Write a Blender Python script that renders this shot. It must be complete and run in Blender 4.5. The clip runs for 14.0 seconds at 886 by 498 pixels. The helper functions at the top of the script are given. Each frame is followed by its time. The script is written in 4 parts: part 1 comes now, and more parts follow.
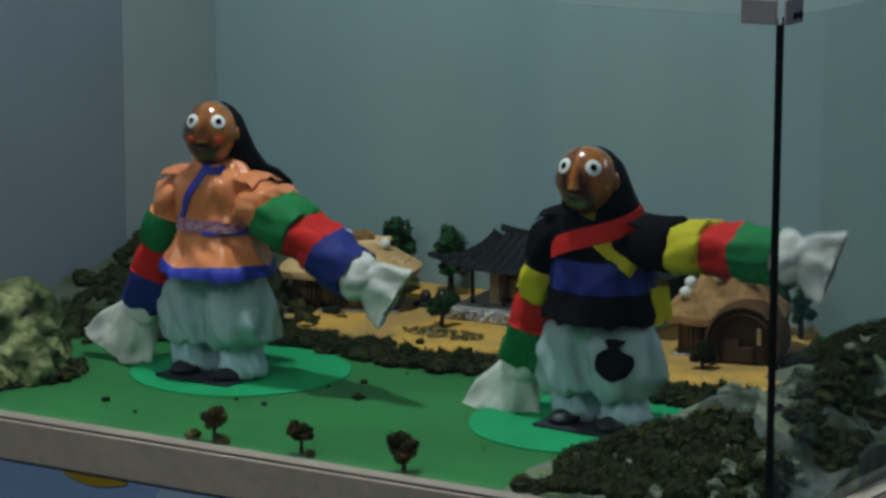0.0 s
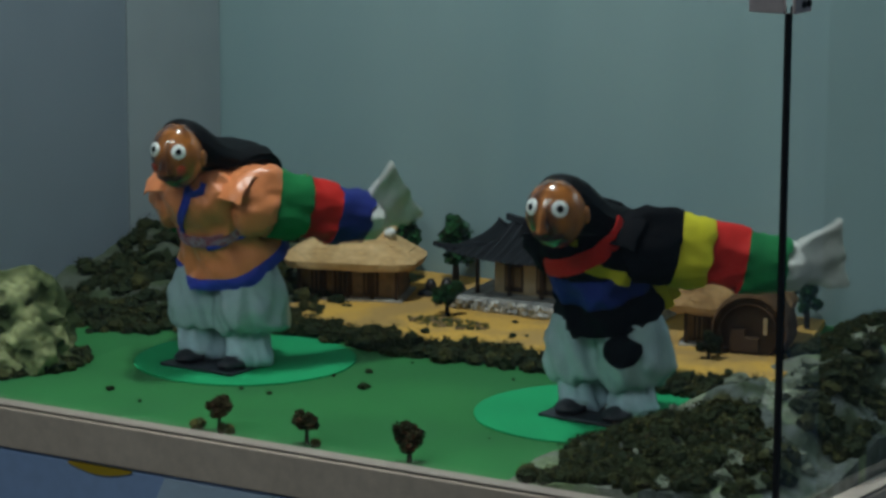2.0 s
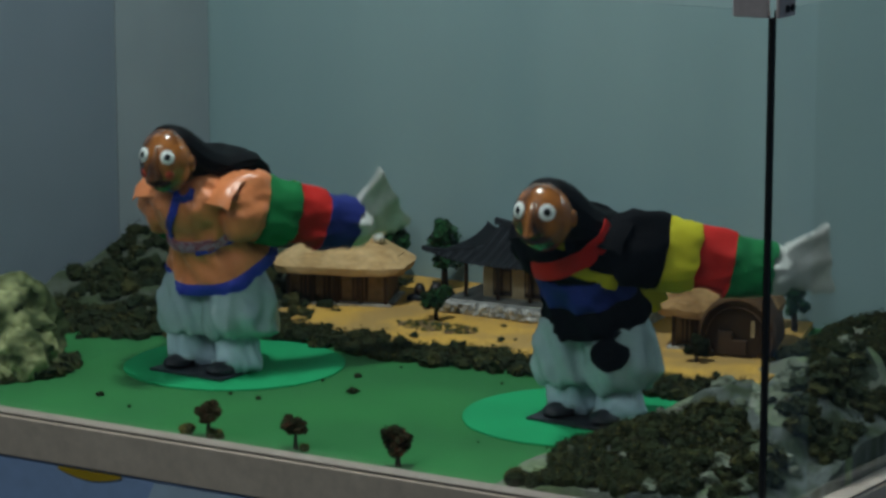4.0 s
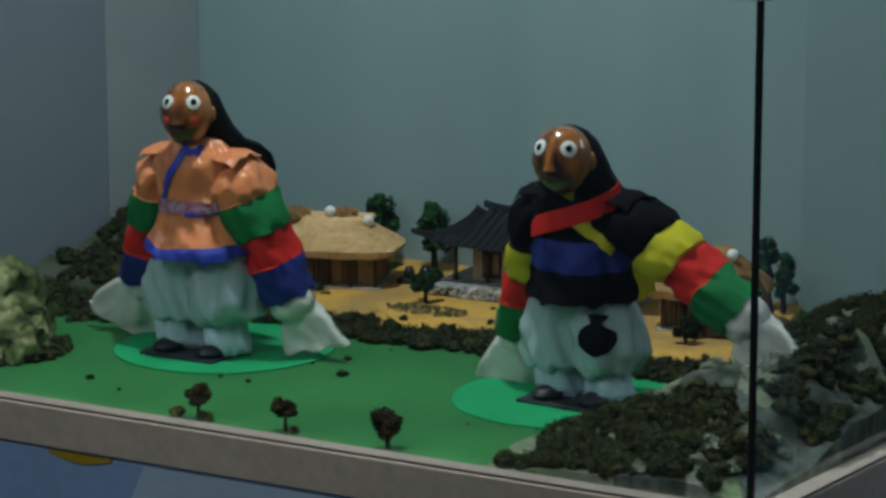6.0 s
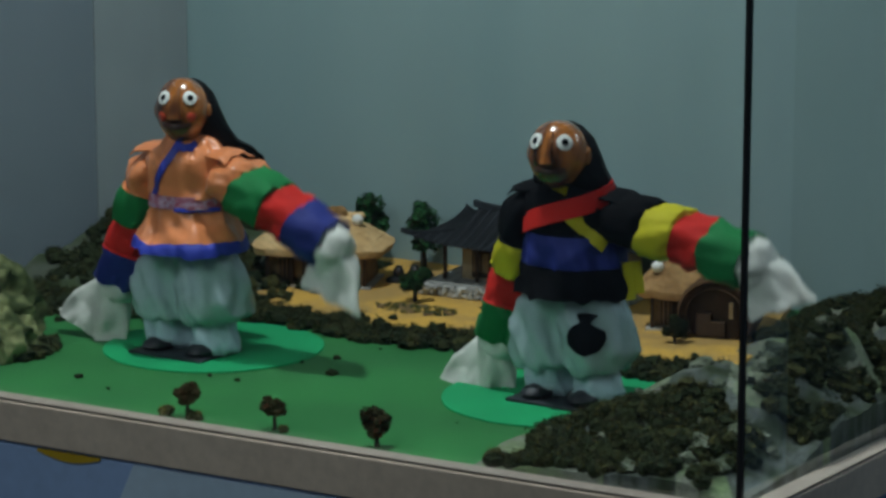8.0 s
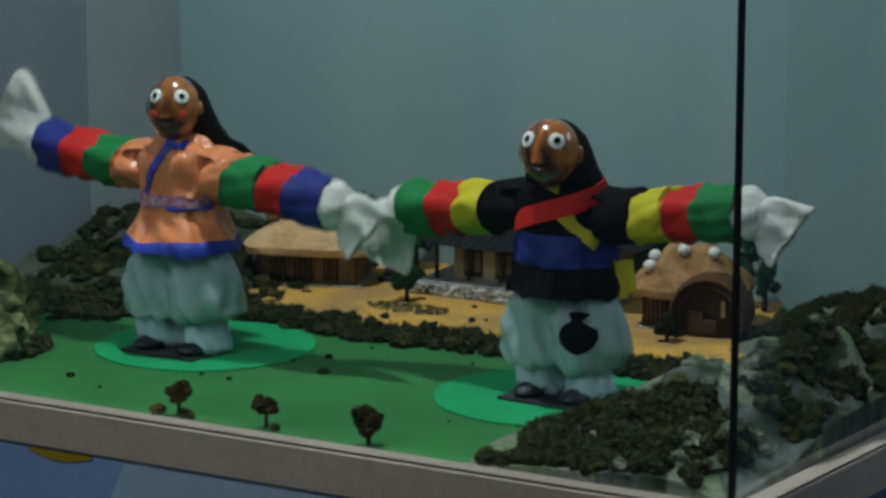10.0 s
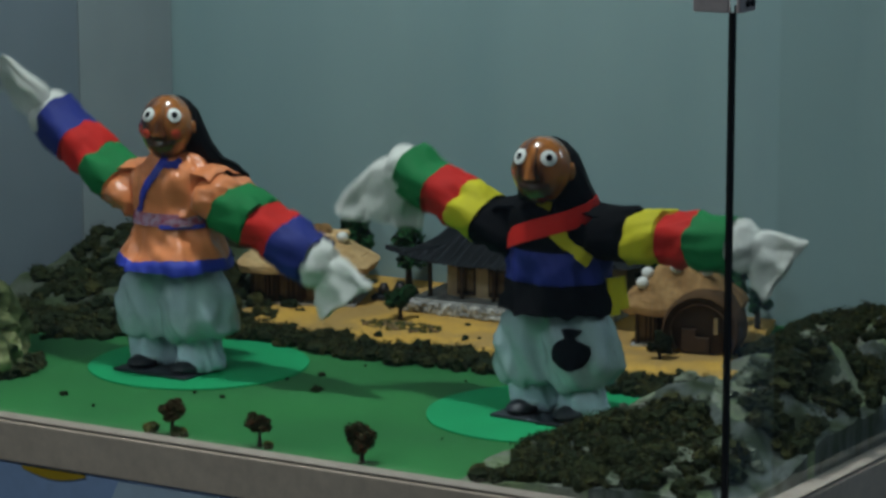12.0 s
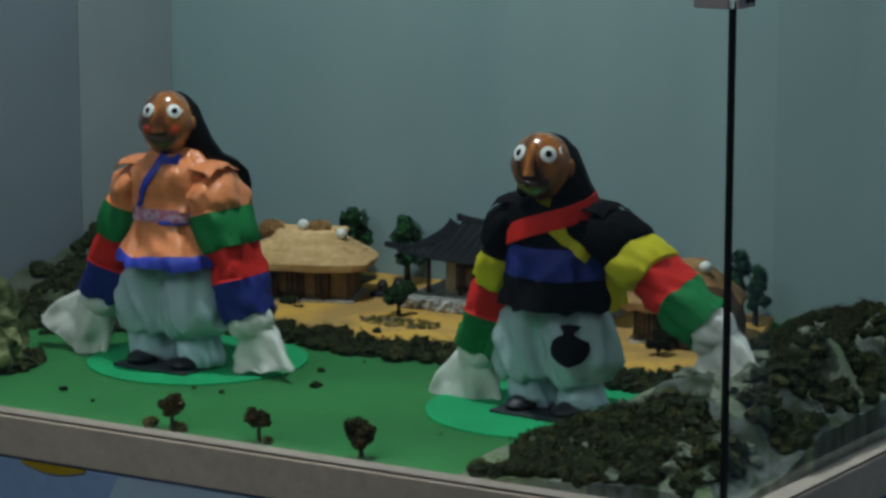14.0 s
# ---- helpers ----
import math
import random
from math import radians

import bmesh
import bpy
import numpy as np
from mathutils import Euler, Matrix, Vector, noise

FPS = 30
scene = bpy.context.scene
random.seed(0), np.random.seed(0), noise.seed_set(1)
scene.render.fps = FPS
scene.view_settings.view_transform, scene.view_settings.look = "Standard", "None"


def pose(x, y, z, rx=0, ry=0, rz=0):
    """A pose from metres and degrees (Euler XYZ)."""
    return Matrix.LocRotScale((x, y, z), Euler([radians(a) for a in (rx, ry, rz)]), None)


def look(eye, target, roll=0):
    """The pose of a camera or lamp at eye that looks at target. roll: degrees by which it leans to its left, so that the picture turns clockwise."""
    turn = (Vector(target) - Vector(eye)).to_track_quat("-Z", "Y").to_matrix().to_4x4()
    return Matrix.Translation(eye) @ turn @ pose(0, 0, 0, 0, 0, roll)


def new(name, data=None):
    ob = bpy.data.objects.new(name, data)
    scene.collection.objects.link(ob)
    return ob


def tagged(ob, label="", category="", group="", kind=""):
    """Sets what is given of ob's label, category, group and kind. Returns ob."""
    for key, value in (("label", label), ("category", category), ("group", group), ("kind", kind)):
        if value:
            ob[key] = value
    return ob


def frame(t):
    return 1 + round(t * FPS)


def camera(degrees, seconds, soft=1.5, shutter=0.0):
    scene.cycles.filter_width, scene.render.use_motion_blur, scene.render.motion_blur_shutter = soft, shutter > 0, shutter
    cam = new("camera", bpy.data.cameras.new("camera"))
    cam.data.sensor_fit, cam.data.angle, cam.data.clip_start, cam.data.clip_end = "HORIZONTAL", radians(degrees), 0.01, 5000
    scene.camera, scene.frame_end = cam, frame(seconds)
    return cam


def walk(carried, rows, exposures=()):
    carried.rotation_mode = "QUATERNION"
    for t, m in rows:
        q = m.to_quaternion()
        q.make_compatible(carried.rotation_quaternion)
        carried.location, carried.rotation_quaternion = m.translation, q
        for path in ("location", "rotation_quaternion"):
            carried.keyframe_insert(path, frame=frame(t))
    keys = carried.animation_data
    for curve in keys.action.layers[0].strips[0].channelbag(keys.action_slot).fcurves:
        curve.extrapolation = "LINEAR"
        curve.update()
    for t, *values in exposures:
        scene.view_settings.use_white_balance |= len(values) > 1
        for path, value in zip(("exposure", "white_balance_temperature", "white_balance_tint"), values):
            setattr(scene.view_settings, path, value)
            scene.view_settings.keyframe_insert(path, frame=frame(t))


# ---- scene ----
PATH = [
    (0.0, (1.0951, -2.4239, 0.7652), 30.867, 10.762, 0.120),
    (0.5, (1.0949, -2.4217, 0.7650), 30.977, 10.890, 0.155),
    (1.0, (1.0902, -2.4212, 0.7643), 31.054, 10.958, 0.178),
    (1.5, (1.0866, -2.4197, 0.7634), 30.891, 10.833, 0.207),
    (2.0, (1.0861, -2.4183, 0.7635), 30.894, 10.985, 0.206),
    (2.5, (1.0862, -2.4169, 0.7647), 30.831, 10.972, 0.192),
    (3.0, (1.0911, -2.4204, 0.7659), 30.829, 10.927, 0.014),
    (5.5, (1.0999, -2.4258, 0.7680), 30.695, 11.034, -0.064),
    (6.0, (1.1008, -2.4277, 0.7666), 30.569, 11.243, -0.084),
    (6.5, (1.0995, -2.4266, 0.7650), 30.513, 11.148, -0.075),
    (7.0, (1.0990, -2.4258, 0.7657), 30.498, 11.314, -0.081),
    (7.5, (1.1014, -2.4269, 0.7642), 30.437, 11.219, -0.052),
    (10.0, (1.1001, -2.4252, 0.7599), 30.194, 11.185, 0.007),
    (10.5, (1.1009, -2.4264, 0.7603), 30.222, 11.131, 0.002),
    (11.0, (1.0989, -2.4253, 0.7582), 30.028, 10.829, 0.004),
    (11.5, (1.1038, -2.4245, 0.7562), 30.011, 10.724, -0.045),
    (12.0, (1.1056, -2.4280, 0.7555), 30.105, 10.731, -0.147),
    (12.5, (1.1053, -2.4347, 0.7500), 30.001, 10.635, -0.106),
    (13.0, (1.1040, -2.4348, 0.7487), 30.041, 10.535, -0.087),
    (13.5, (1.1015, -2.4333, 0.7482), 29.936, 10.531, -0.003),
    (14.0, (1.1047, -2.4362, 0.7505), 30.000, 10.699, -0.001),
]
from mathutils.bvhtree import BVHTree


def aim(eye, yaw, down, roll):
    """Camera pose from its place, turn to the left of +y, downward tilt and roll."""
    a, b = radians(yaw), radians(down)
    way = Vector((-math.sin(a) * math.cos(b), math.cos(a) * math.cos(b), -math.sin(b)))
    return look(eye, Vector(eye) + way, 0) @ pose(0, 0, 0, 0, 0, roll)


cam = camera(17.8, 14.0, soft=3.0, shutter=0.5)
walk(cam, [(t, aim(e, a, b, c)) for t, e, a, b, c in PATH])

# ---- light ----
world = bpy.data.worlds.new("world")
scene.world = world
world.use_nodes = True
world.node_tree.nodes["Background"].inputs[0].default_value = (0.30, 0.38, 0.45, 1)
world.node_tree.nodes["Background"].inputs[1].default_value = 0.035
scene.view_settings.exposure = 0.0


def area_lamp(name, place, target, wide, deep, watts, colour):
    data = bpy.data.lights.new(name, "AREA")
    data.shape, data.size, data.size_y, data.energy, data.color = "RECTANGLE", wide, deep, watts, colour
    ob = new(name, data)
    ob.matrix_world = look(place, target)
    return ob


# the row of lamps over the case, and fill from the hall's ceiling
area_lamp("case_lamp", (-0.62, 0.12, 1.52), (-0.56, 0.25, 0.0), 0.16, 0.07, 13.2, (0.91, 0.98, 1.0))
area_lamp("hall_fill_lamp", (-0.9, -1.9, 1.72), (-0.9, -1.7, 0), 1.2, 0.3, 10.8, (0.86, 0.97, 1.0))
# added, unseen lamp: brightens the north wall, so the side pane mirrors blue
area_lamp("hall_fill_lamp", (1.6, 1.70, 1.72), (1.6, 1.75, 0), 1.2, 0.3, 11.0, (0.66, 0.86, 1.0))

# ---- materials ----


def material(name, colour, rough=0.6, vary=0.15, grain=60.0, bump=0.15, metal=0.0, second=None, patch=8.0, coat=0.0, sheen=0.0, cover=0.5, spec=0.5, stretch=None, folds=0.0):
    """A surface with fine grain, broad stains and relief; second: a colour that shows in patches."""
    m = bpy.data.materials.new(name)
    m.use_nodes = True
    nt = m.node_tree
    n, l = nt.nodes, nt.links
    b = n["Principled BSDF"]
    co = n.new("ShaderNodeTexCoord")
    fine, broad = n.new("ShaderNodeTexNoise"), n.new("ShaderNodeTexNoise")
    fine.inputs["Scale"].default_value, fine.inputs["Detail"].default_value = grain, 4
    broad.inputs["Scale"].default_value, broad.inputs["Detail"].default_value = patch, 5
    way = co.outputs["Object"]
    if stretch:
        turn = n.new("ShaderNodeMapping")
        turn.inputs["Scale"].default_value = stretch
        l.new(way, turn.inputs["Vector"])
        way = turn.outputs["Vector"]
    for t in (fine, broad):
        l.new(way, t.inputs["Vector"])
    ramp = n.new("ShaderNodeValToRGB")
    c2 = second or tuple(c * (1 - vary) for c in colour)
    ramp.color_ramp.elements[0].position, ramp.color_ramp.elements[1].position = cover - 0.1, cover + 0.1
    ramp.color_ramp.elements[0].color, ramp.color_ramp.elements[1].color = (*c2, 1), (*colour, 1)
    l.new(broad.outputs["Fac"], ramp.inputs[0])
    mix = n.new("ShaderNodeMix")
    mix.data_type, mix.blend_type = "RGBA", "MULTIPLY"
    mix.inputs[0].default_value = 1.0
    grey = n.new("ShaderNodeMapRange")
    grey.inputs["From Min"].default_value, grey.inputs["From Max"].default_value = 0.3, 0.7
    grey.inputs["To Min"].default_value, grey.inputs["To Max"].default_value = 1 - vary, 1 + vary * 0.5
    l.new(fine.outputs["Fac"], grey.inputs["Value"])
    l.new(ramp.outputs["Color"], mix.inputs[6])
    l.new(grey.outputs["Result"], mix.inputs[7])
    l.new(mix.outputs[2], b.inputs["Base Color"])
    b.inputs["Roughness"].default_value, b.inputs["Metallic"].default_value = rough, metal
    b.inputs["Coat Weight"].default_value, b.inputs["Sheen Weight"].default_value = coat, sheen
    b.inputs["Coat Roughness"].default_value = 0.08
    b.inputs["Specular IOR Level"].default_value = spec
    if bump:
        bp = n.new("ShaderNodeBump")
        bp.inputs["Strength"].default_value, bp.inputs["Distance"].default_value = bump, 0.002
        l.new(fine.outputs["Fac"], bp.inputs["Height"])
        l.new(bp.outputs["Normal"], b.inputs["Normal"])
    if folds:
        # creases of soft cloth: ridged noise, drawn out along the fall of the cloth
        fall, ridge = n.new("ShaderNodeMapping"), n.new("ShaderNodeTexNoise")
        fall.inputs["Scale"].default_value, fall.inputs["Rotation"].default_value = (1.0, 1.0, 0.42), (0.35, 0.25, 0.0)
        ridge.noise_type = "RIDGED_MULTIFRACTAL"
        ridge.inputs["Scale"].default_value, ridge.inputs["Detail"].default_value, ridge.inputs["Distortion"].default_value = 24.0, 1.5, 0.5
        l.new(co.outputs["Object"], fall.inputs["Vector"])
        l.new(fall.outputs["Vector"], ridge.inputs["Vector"])
        crease = n.new("ShaderNodeBump")
        crease.inputs["Strength"].default_value, crease.inputs["Distance"].default_value = folds, 0.012
        l.new(ridge.outputs["Fac"], crease.inputs["Height"])
        if bump:
            l.new(bp.outputs["Normal"], crease.inputs["Normal"])
        l.new(crease.outputs["Normal"], b.inputs["Normal"])
    return m


def glass_material():
    """A clear pane that refracts and mirrors as glass does."""
    m = bpy.data.materials.new("pane_glass")
    m.use_nodes = True
    n, l = m.node_tree.nodes, m.node_tree.links
    n.remove(n["Principled BSDF"])
    glass = n.new("ShaderNodeBsdfGlass")
    glass.inputs["Color"].default_value = (0.96, 0.985, 0.98, 1)
    glass.inputs["Roughness"].default_value, glass.inputs["IOR"].default_value = 0.0, 1.45
    l.new(glass.outputs[0], n["Material Output"].inputs[0])
    return m


M = {
    "lawn": material("flocked_lawn", (0.016, 0.158, 0.036), 0.9, 0.22, 420, 0.4, second=(0.022, 0.197, 0.044), patch=5, sheen=0.1, spec=0.2),
    "disc": material("turf_disc", (0.012, 0.345, 0.125), 0.75, 0.12, 300, 0.3, patch=9, spec=0.2),
    "yard": material("ochre_sand", (0.72, 0.42, 0.085), 0.9, 0.25, 260, 0.5, second=(0.48, 0.30, 0.10), patch=14, spec=0.2),
    "wall": material("teal_wall", (0.290, 0.416, 0.422), 0.6, 0.05, 18, 0.03, second=(0.257, 0.384, 0.396), patch=5.0, stretch=(1, 1, 0.16)),
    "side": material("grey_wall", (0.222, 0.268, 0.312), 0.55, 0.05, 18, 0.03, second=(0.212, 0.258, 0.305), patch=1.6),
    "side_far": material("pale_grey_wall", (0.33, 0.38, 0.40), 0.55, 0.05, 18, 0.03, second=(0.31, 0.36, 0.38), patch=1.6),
    "seam": material("seam_dark", (0.10, 0.13, 0.14), 0.7),
    "rim": material("beige_board", (0.82, 0.68, 0.53), 0.6, 0.10, 90, 0.1, patch=6),
    "rim_top": material("pale_edge", (0.29, 0.25, 0.205), 0.6, 0.08, 90, 0.1, patch=6),
    "blue": material("blue_panel", (0.40, 0.58, 0.90), 0.5, 0.06, 60, 0.03, patch=3),
    "sky": material("light_blue_print", (0.62, 0.80, 0.95), 0.5, 0.06, 60, 0.03, patch=3),
    "yellow_print": material("yellow_print", (0.60, 0.40, 0.02), 0.5, 0.06, 60, 0.03),
    "rock": material("mossy_rock", (0.112, 0.128, 0.122), 0.95, 0.4, 130, 0.8, second=(0.035, 0.050, 0.024), patch=26, stretch=(1.6, 1.6, 0.5), spec=0.2),
    "pale_rock": material("pale_lichen_rock", (0.30, 0.32, 0.15), 0.9, 0.35, 110, 0.8, second=(0.045, 0.065, 0.022), patch=26, cover=0.52, spec=0.2),
    "hill": material("hill_turf", (0.165, 0.225, 0.11), 0.95, 0.35, 150, 0.8, second=(0.19, 0.20, 0.165), patch=20, spec=0.2),
    "bush": material("bush_green", (0.015, 0.025, 0.010), 0.95, 0.5, 260, 0.6, second=(0.026, 0.036, 0.011), patch=40, spec=0.2),
    "olive_pale": material("bush_pale_olive", (0.17, 0.14, 0.035), 0.95, 0.5, 260, 0.6, second=(0.09, 0.08, 0.02), patch=40, spec=0.2),
    "olive": material("bush_olive", (0.062, 0.062, 0.019), 0.95, 0.5, 260, 0.6, second=(0.028, 0.034, 0.010), patch=40, spec=0.2),
    "leaf": material("leaf_green", (0.030, 0.135, 0.042), 0.85, 0.4, 300, 0.4, patch=60, spec=0.2),
    "autumn": material("leaf_russet", (0.075, 0.055, 0.022), 0.85, 0.5, 300, 0.5, second=(0.17, 0.035, 0.016), patch=90, cover=0.42, spec=0.2),
    "sprig": material("bush_sprig", (0.052, 0.075, 0.024), 0.9, 0.4, 260, 0.4, patch=60, spec=0.2),
    "umber": material("bush_umber", (0.060, 0.038, 0.020), 0.95, 0.5, 260, 0.6, patch=40, spec=0.2),
    "slope": material("slope_turf", (0.050, 0.072, 0.034), 0.95, 0.4, 150, 0.8, second=(0.085, 0.10, 0.075), patch=20, spec=0.2),
    "scree": material("pale_scree", (0.21, 0.23, 0.18), 0.95, 0.4, 150, 0.8, second=(0.10, 0.12, 0.08), patch=40, spec=0.2),
    "bark": material("bark", (0.06, 0.045, 0.03), 0.9, 0.4, 200, 0.6),
    "thatch": material("thatch_straw", (0.74, 0.50, 0.25), 0.95, 0.22, 150, 0.6, second=(0.60, 0.38, 0.17), patch=26, spec=0.2, stretch=(1, 1, 2.2)),
    "thatch_warm": material("brown_straw", (0.46, 0.27, 0.115), 0.95, 0.30, 150, 0.8, second=(0.28, 0.15, 0.06), patch=30, spec=0.2),
    "thatch_brown": material("brown_thatch", (0.11, 0.058, 0.025), 0.95, 0.35, 190, 0.9, patch=22, spec=0.2),
    "thatch_dark": material("old_thatch", (0.34, 0.19, 0.075), 0.95, 0.35, 190, 0.9, patch=22, spec=0.2),
    "mud": material("mud_wall", (0.31, 0.21, 0.11), 0.9, 0.3, 130, 0.4, patch=20, spec=0.2),
    "timber": material("dark_timber", (0.085, 0.052, 0.031), 0.7, 0.35, 160, 0.3, spec=0.2),
    "tile": material("roof_tile", (0.032, 0.036, 0.042), 0.75, 0.3, 140, 0.4, spec=0.2),
    "plaster": material("plaster", (0.60, 0.46, 0.28), 0.85, 0.15, 120, 0.2),
    "stone": material("pale_stone", (0.62, 0.62, 0.58), 0.9, 0.3, 160, 0.6, second=(0.32, 0.32, 0.30), patch=60),
    "gourd": material("white_gourd", (0.82, 0.82, 0.78), 0.45, 0.08, 60, 0.05),
    "jar": material("black_jar", (0.03, 0.025, 0.022), 0.35),
    "orange": material("orange_satin", (0.78, 0.25, 0.088), 0.34, 0.10, 180, 0.10, sheen=0.1, patch=24, folds=0.7),
    "green": material("green_cloth", (0.012, 0.20, 0.055), 0.7, 0.12, 300, 0.3, sheen=0.0, patch=24, spec=0.2, folds=0.35),
    "red": material("red_cloth", (0.60, 0.020, 0.014), 0.7, 0.12, 300, 0.3, sheen=0.0, patch=24, spec=0.2, folds=0.35),
    "navy": material("blue_cloth", (0.022, 0.034, 0.22), 0.6, 0.15, 300, 0.3, sheen=0.0, patch=24, spec=0.2, folds=0.35),
    "cobalt": material("cobalt_trim", (0.025, 0.045, 0.42), 0.55, 0.1, 300, 0.2),
    "yellow": material("yellow_cloth", (0.58, 0.52, 0.02), 0.65, 0.12, 300, 0.3, sheen=0.0, patch=24, spec=0.2, folds=0.35),
    "black": material("black_cloth", (0.0045, 0.0045, 0.006), 0.8, 0.3, 240, 0.3, patch=24, spec=0.08, folds=0.45),
    "belt": material("brocade_band", (0.42, 0.30, 0.40), 0.6, 0.2, 300, 0.3, second=(0.30, 0.05, 0.09), patch=130),
    "satin": material("pale_satin", (0.355, 0.465, 0.490), 0.26, 0.06, 120, 0.08, patch=24, folds=0.9, spec=0.8, second=(0.33, 0.455, 0.445)),
    # bluer than the trousers; the cuffs' front-lit brightness is put into this colour too
    "cuff": material("lit_blue_cuff", (0.44, 0.58, 0.65), 0.45, 0.10, 200, 0.2, patch=24, folds=0.4),
    "white": material("white_cloth", (0.66, 0.67, 0.62), 0.65, 0.12, 200, 0.3, sheen=0.0, patch=20, folds=0.45),
    "mask": material("lacquered_mask", (0.42, 0.145, 0.032), 0.22, 0.35, 90, 0.12, second=(0.10, 0.034, 0.014), patch=34, coat=1.0, stretch=(1.4, 1.4, 0.45)),
    "lips": material("dark_lip", (0.06, 0.02, 0.012), 0.3, coat=0.5),
    "cheek": material("rouge_spot", (0.50, 0.05, 0.02), 0.35, coat=0.5),
    "eye": material("eye_white", (0.82, 0.84, 0.80), 0.3, 0.04),
    "pupil": material("pupil_black", (0.008, 0.008, 0.008), 0.2, 0.1),
    "hair": material("black_hair", (0.005, 0.005, 0.006), 0.6, 0.3, 260, 0.5, spec=0.12, stretch=(1, 1, 0.15)),
    "shoe": material("dark_shoe", (0.02, 0.024, 0.035), 0.5, 0.3),
    "rubber": material("black_seal", (0.008, 0.010, 0.012), 0.5, 0.2),
    "metal": material("brushed_metal", (0.74, 0.64, 0.62), 0.5, 0.08, 200, 0.05, metal=0.0),
    "room": material("room_paint", (0.24, 0.33, 0.44), 0.8, 0.08, 14, 0.05, patch=1),
    "room_ceiling": material("ceiling_paint", (0.35, 0.37, 0.40), 0.9, 0.06, 14, 0.05, patch=1),
    "room_floor": material("floor_vinyl", (0.14, 0.14, 0.15), 0.5, 0.15, 30, 0.05, patch=2),
    "glass": glass_material(),
}

# ---- building helpers ----


def mesh_ob(name, bm, mats, parent=None, smooth=True, label=""):
    me = bpy.data.meshes.new(name)
    bmesh.ops.recalc_face_normals(bm, faces=bm.faces)
    bm.to_mesh(me)
    bm.free()
    for m in mats if isinstance(mats, (list, tuple)) else [mats]:
        me.materials.append(M[m])
    if smooth:
        me.polygons.foreach_set("use_smooth", [True] * len(me.polygons))
        me.set_sharp_from_angle(angle=radians(48))
    ob = new(name, me)
    ob.parent = parent
    return tagged(ob, label)


def part(name, bm, mats, parent, label="", smooth=False):
    return mesh_ob(name, bm, mats, parent, smooth, label)


def holder(name, m):
    ob = new(name)
    ob.matrix_world = m
    ob.empty_display_size = 0.02
    return ob


def box(bm, x0, x1, y0, y1, z0, z1, mat=0, bevel=0.0, m=None):
    r = bmesh.ops.create_cube(bm, size=1.0)
    vs = r["verts"]
    for v in vs:
        v.co = Vector((x0 + (v.co.x + 0.5) * (x1 - x0), y0 + (v.co.y + 0.5) * (y1 - y0), z0 + (v.co.z + 0.5) * (z1 - z0)))
    fs = list({f for v in vs for f in v.link_faces})
    for f in fs:
        f.material_index = mat
    if bevel:
        es = list({e for v in vs for e in v.link_edges})
        out = bmesh.ops.bevel(bm, geom=es, offset=bevel, segments=2, affect="EDGES", profile=0.5)
        vs = list({v for f in out["faces"] for v in f.verts} | {v for v in vs if v.is_valid})
        for f in out["faces"]:
            f.material_index = mat
    if m is not None:
        bmesh.ops.transform(bm, matrix=m, verts=vs)


def prism(bm, corners, z0, z1, mat=0):
    """An upright prism over a convex outline."""
    lo = [bm.verts.new((x, y, z0)) for x, y in corners]
    hi = [bm.verts.new((x, y, z1)) for x, y in corners]
    fs = [bm.faces.new(lo[::-1]), bm.faces.new(hi)]
    for i in range(len(lo)):
        j = (i + 1) % len(lo)
        fs.append(bm.faces.new((lo[i], lo[j], hi[j], hi[i])))
    for f in fs:
        f.material_index = mat


def oval(cx, cy, cz, rx, ry, n=28, ripple=0.0, folds=5, phase=0.0):
    out = []
    for i in range(n):
        a = 2 * math.pi * i / n
        k = 1 + ripple * math.sin(folds * a + phase + cz * 60)
        out.append(Vector((cx + rx * k * math.cos(a), cy + ry * k * math.sin(a), cz)))
    return out


def loft(bm, rings, mats=0, cap0=True, cap1=True, m=None):
    """A skin over closed rings of equal count; mats: one index, or one per span."""
    rows = [[bm.verts.new(m @ p if m is not None else p) for p in ring] for ring in rings]
    n = len(rows[0])
    for k in range(len(rows) - 1):
        idx = mats if isinstance(mats, int) else mats[k]
        for i in range(n):
            j = (i + 1) % n
            f = bm.faces.new((rows[k][i], rows[k][j], rows[k + 1][j], rows[k + 1][i]))
            f.material_index = idx
    if cap0:
        bm.faces.new(rows[0][::-1]).material_index = mats if isinstance(mats, int) else mats[0]
    if cap1:
        bm.faces.new(rows[-1]).material_index = mats if isinstance(mats, int) else mats[-1]
    return rows


def ball(bm, place, rx, ry, rz, mat=0, seg=14, rings=10, m=None):
    r = bmesh.ops.create_uvsphere(bm, u_segments=seg, v_segments=rings, radius=1.0)
    for v in r["verts"]:
        v.co = Vector((place[0] + v.co.x * rx, place[1] + v.co.y * ry, place[2] + v.co.z * rz))
        if m is not None:
            v.co = m @ v.co
    for f in {f for v in r["verts"] for f in v.link_faces}:
        f.material_index = mat


def disc_at(bm, centre, normal, radius, thick, mat, seg=18):
    q = Vector(normal).normalized().to_track_quat("Z", "Y").to_matrix().to_4x4()
    m = Matrix.Translation(centre) @ q
    rings = [oval(0, 0, -thick, radius, radius, seg), oval(0, 0, thick * 0.6, radius, radius, seg), oval(0, 0, thick, radius * 0.85, radius * 0.85, seg)]
    loft(bm, rings, mat, m=m)


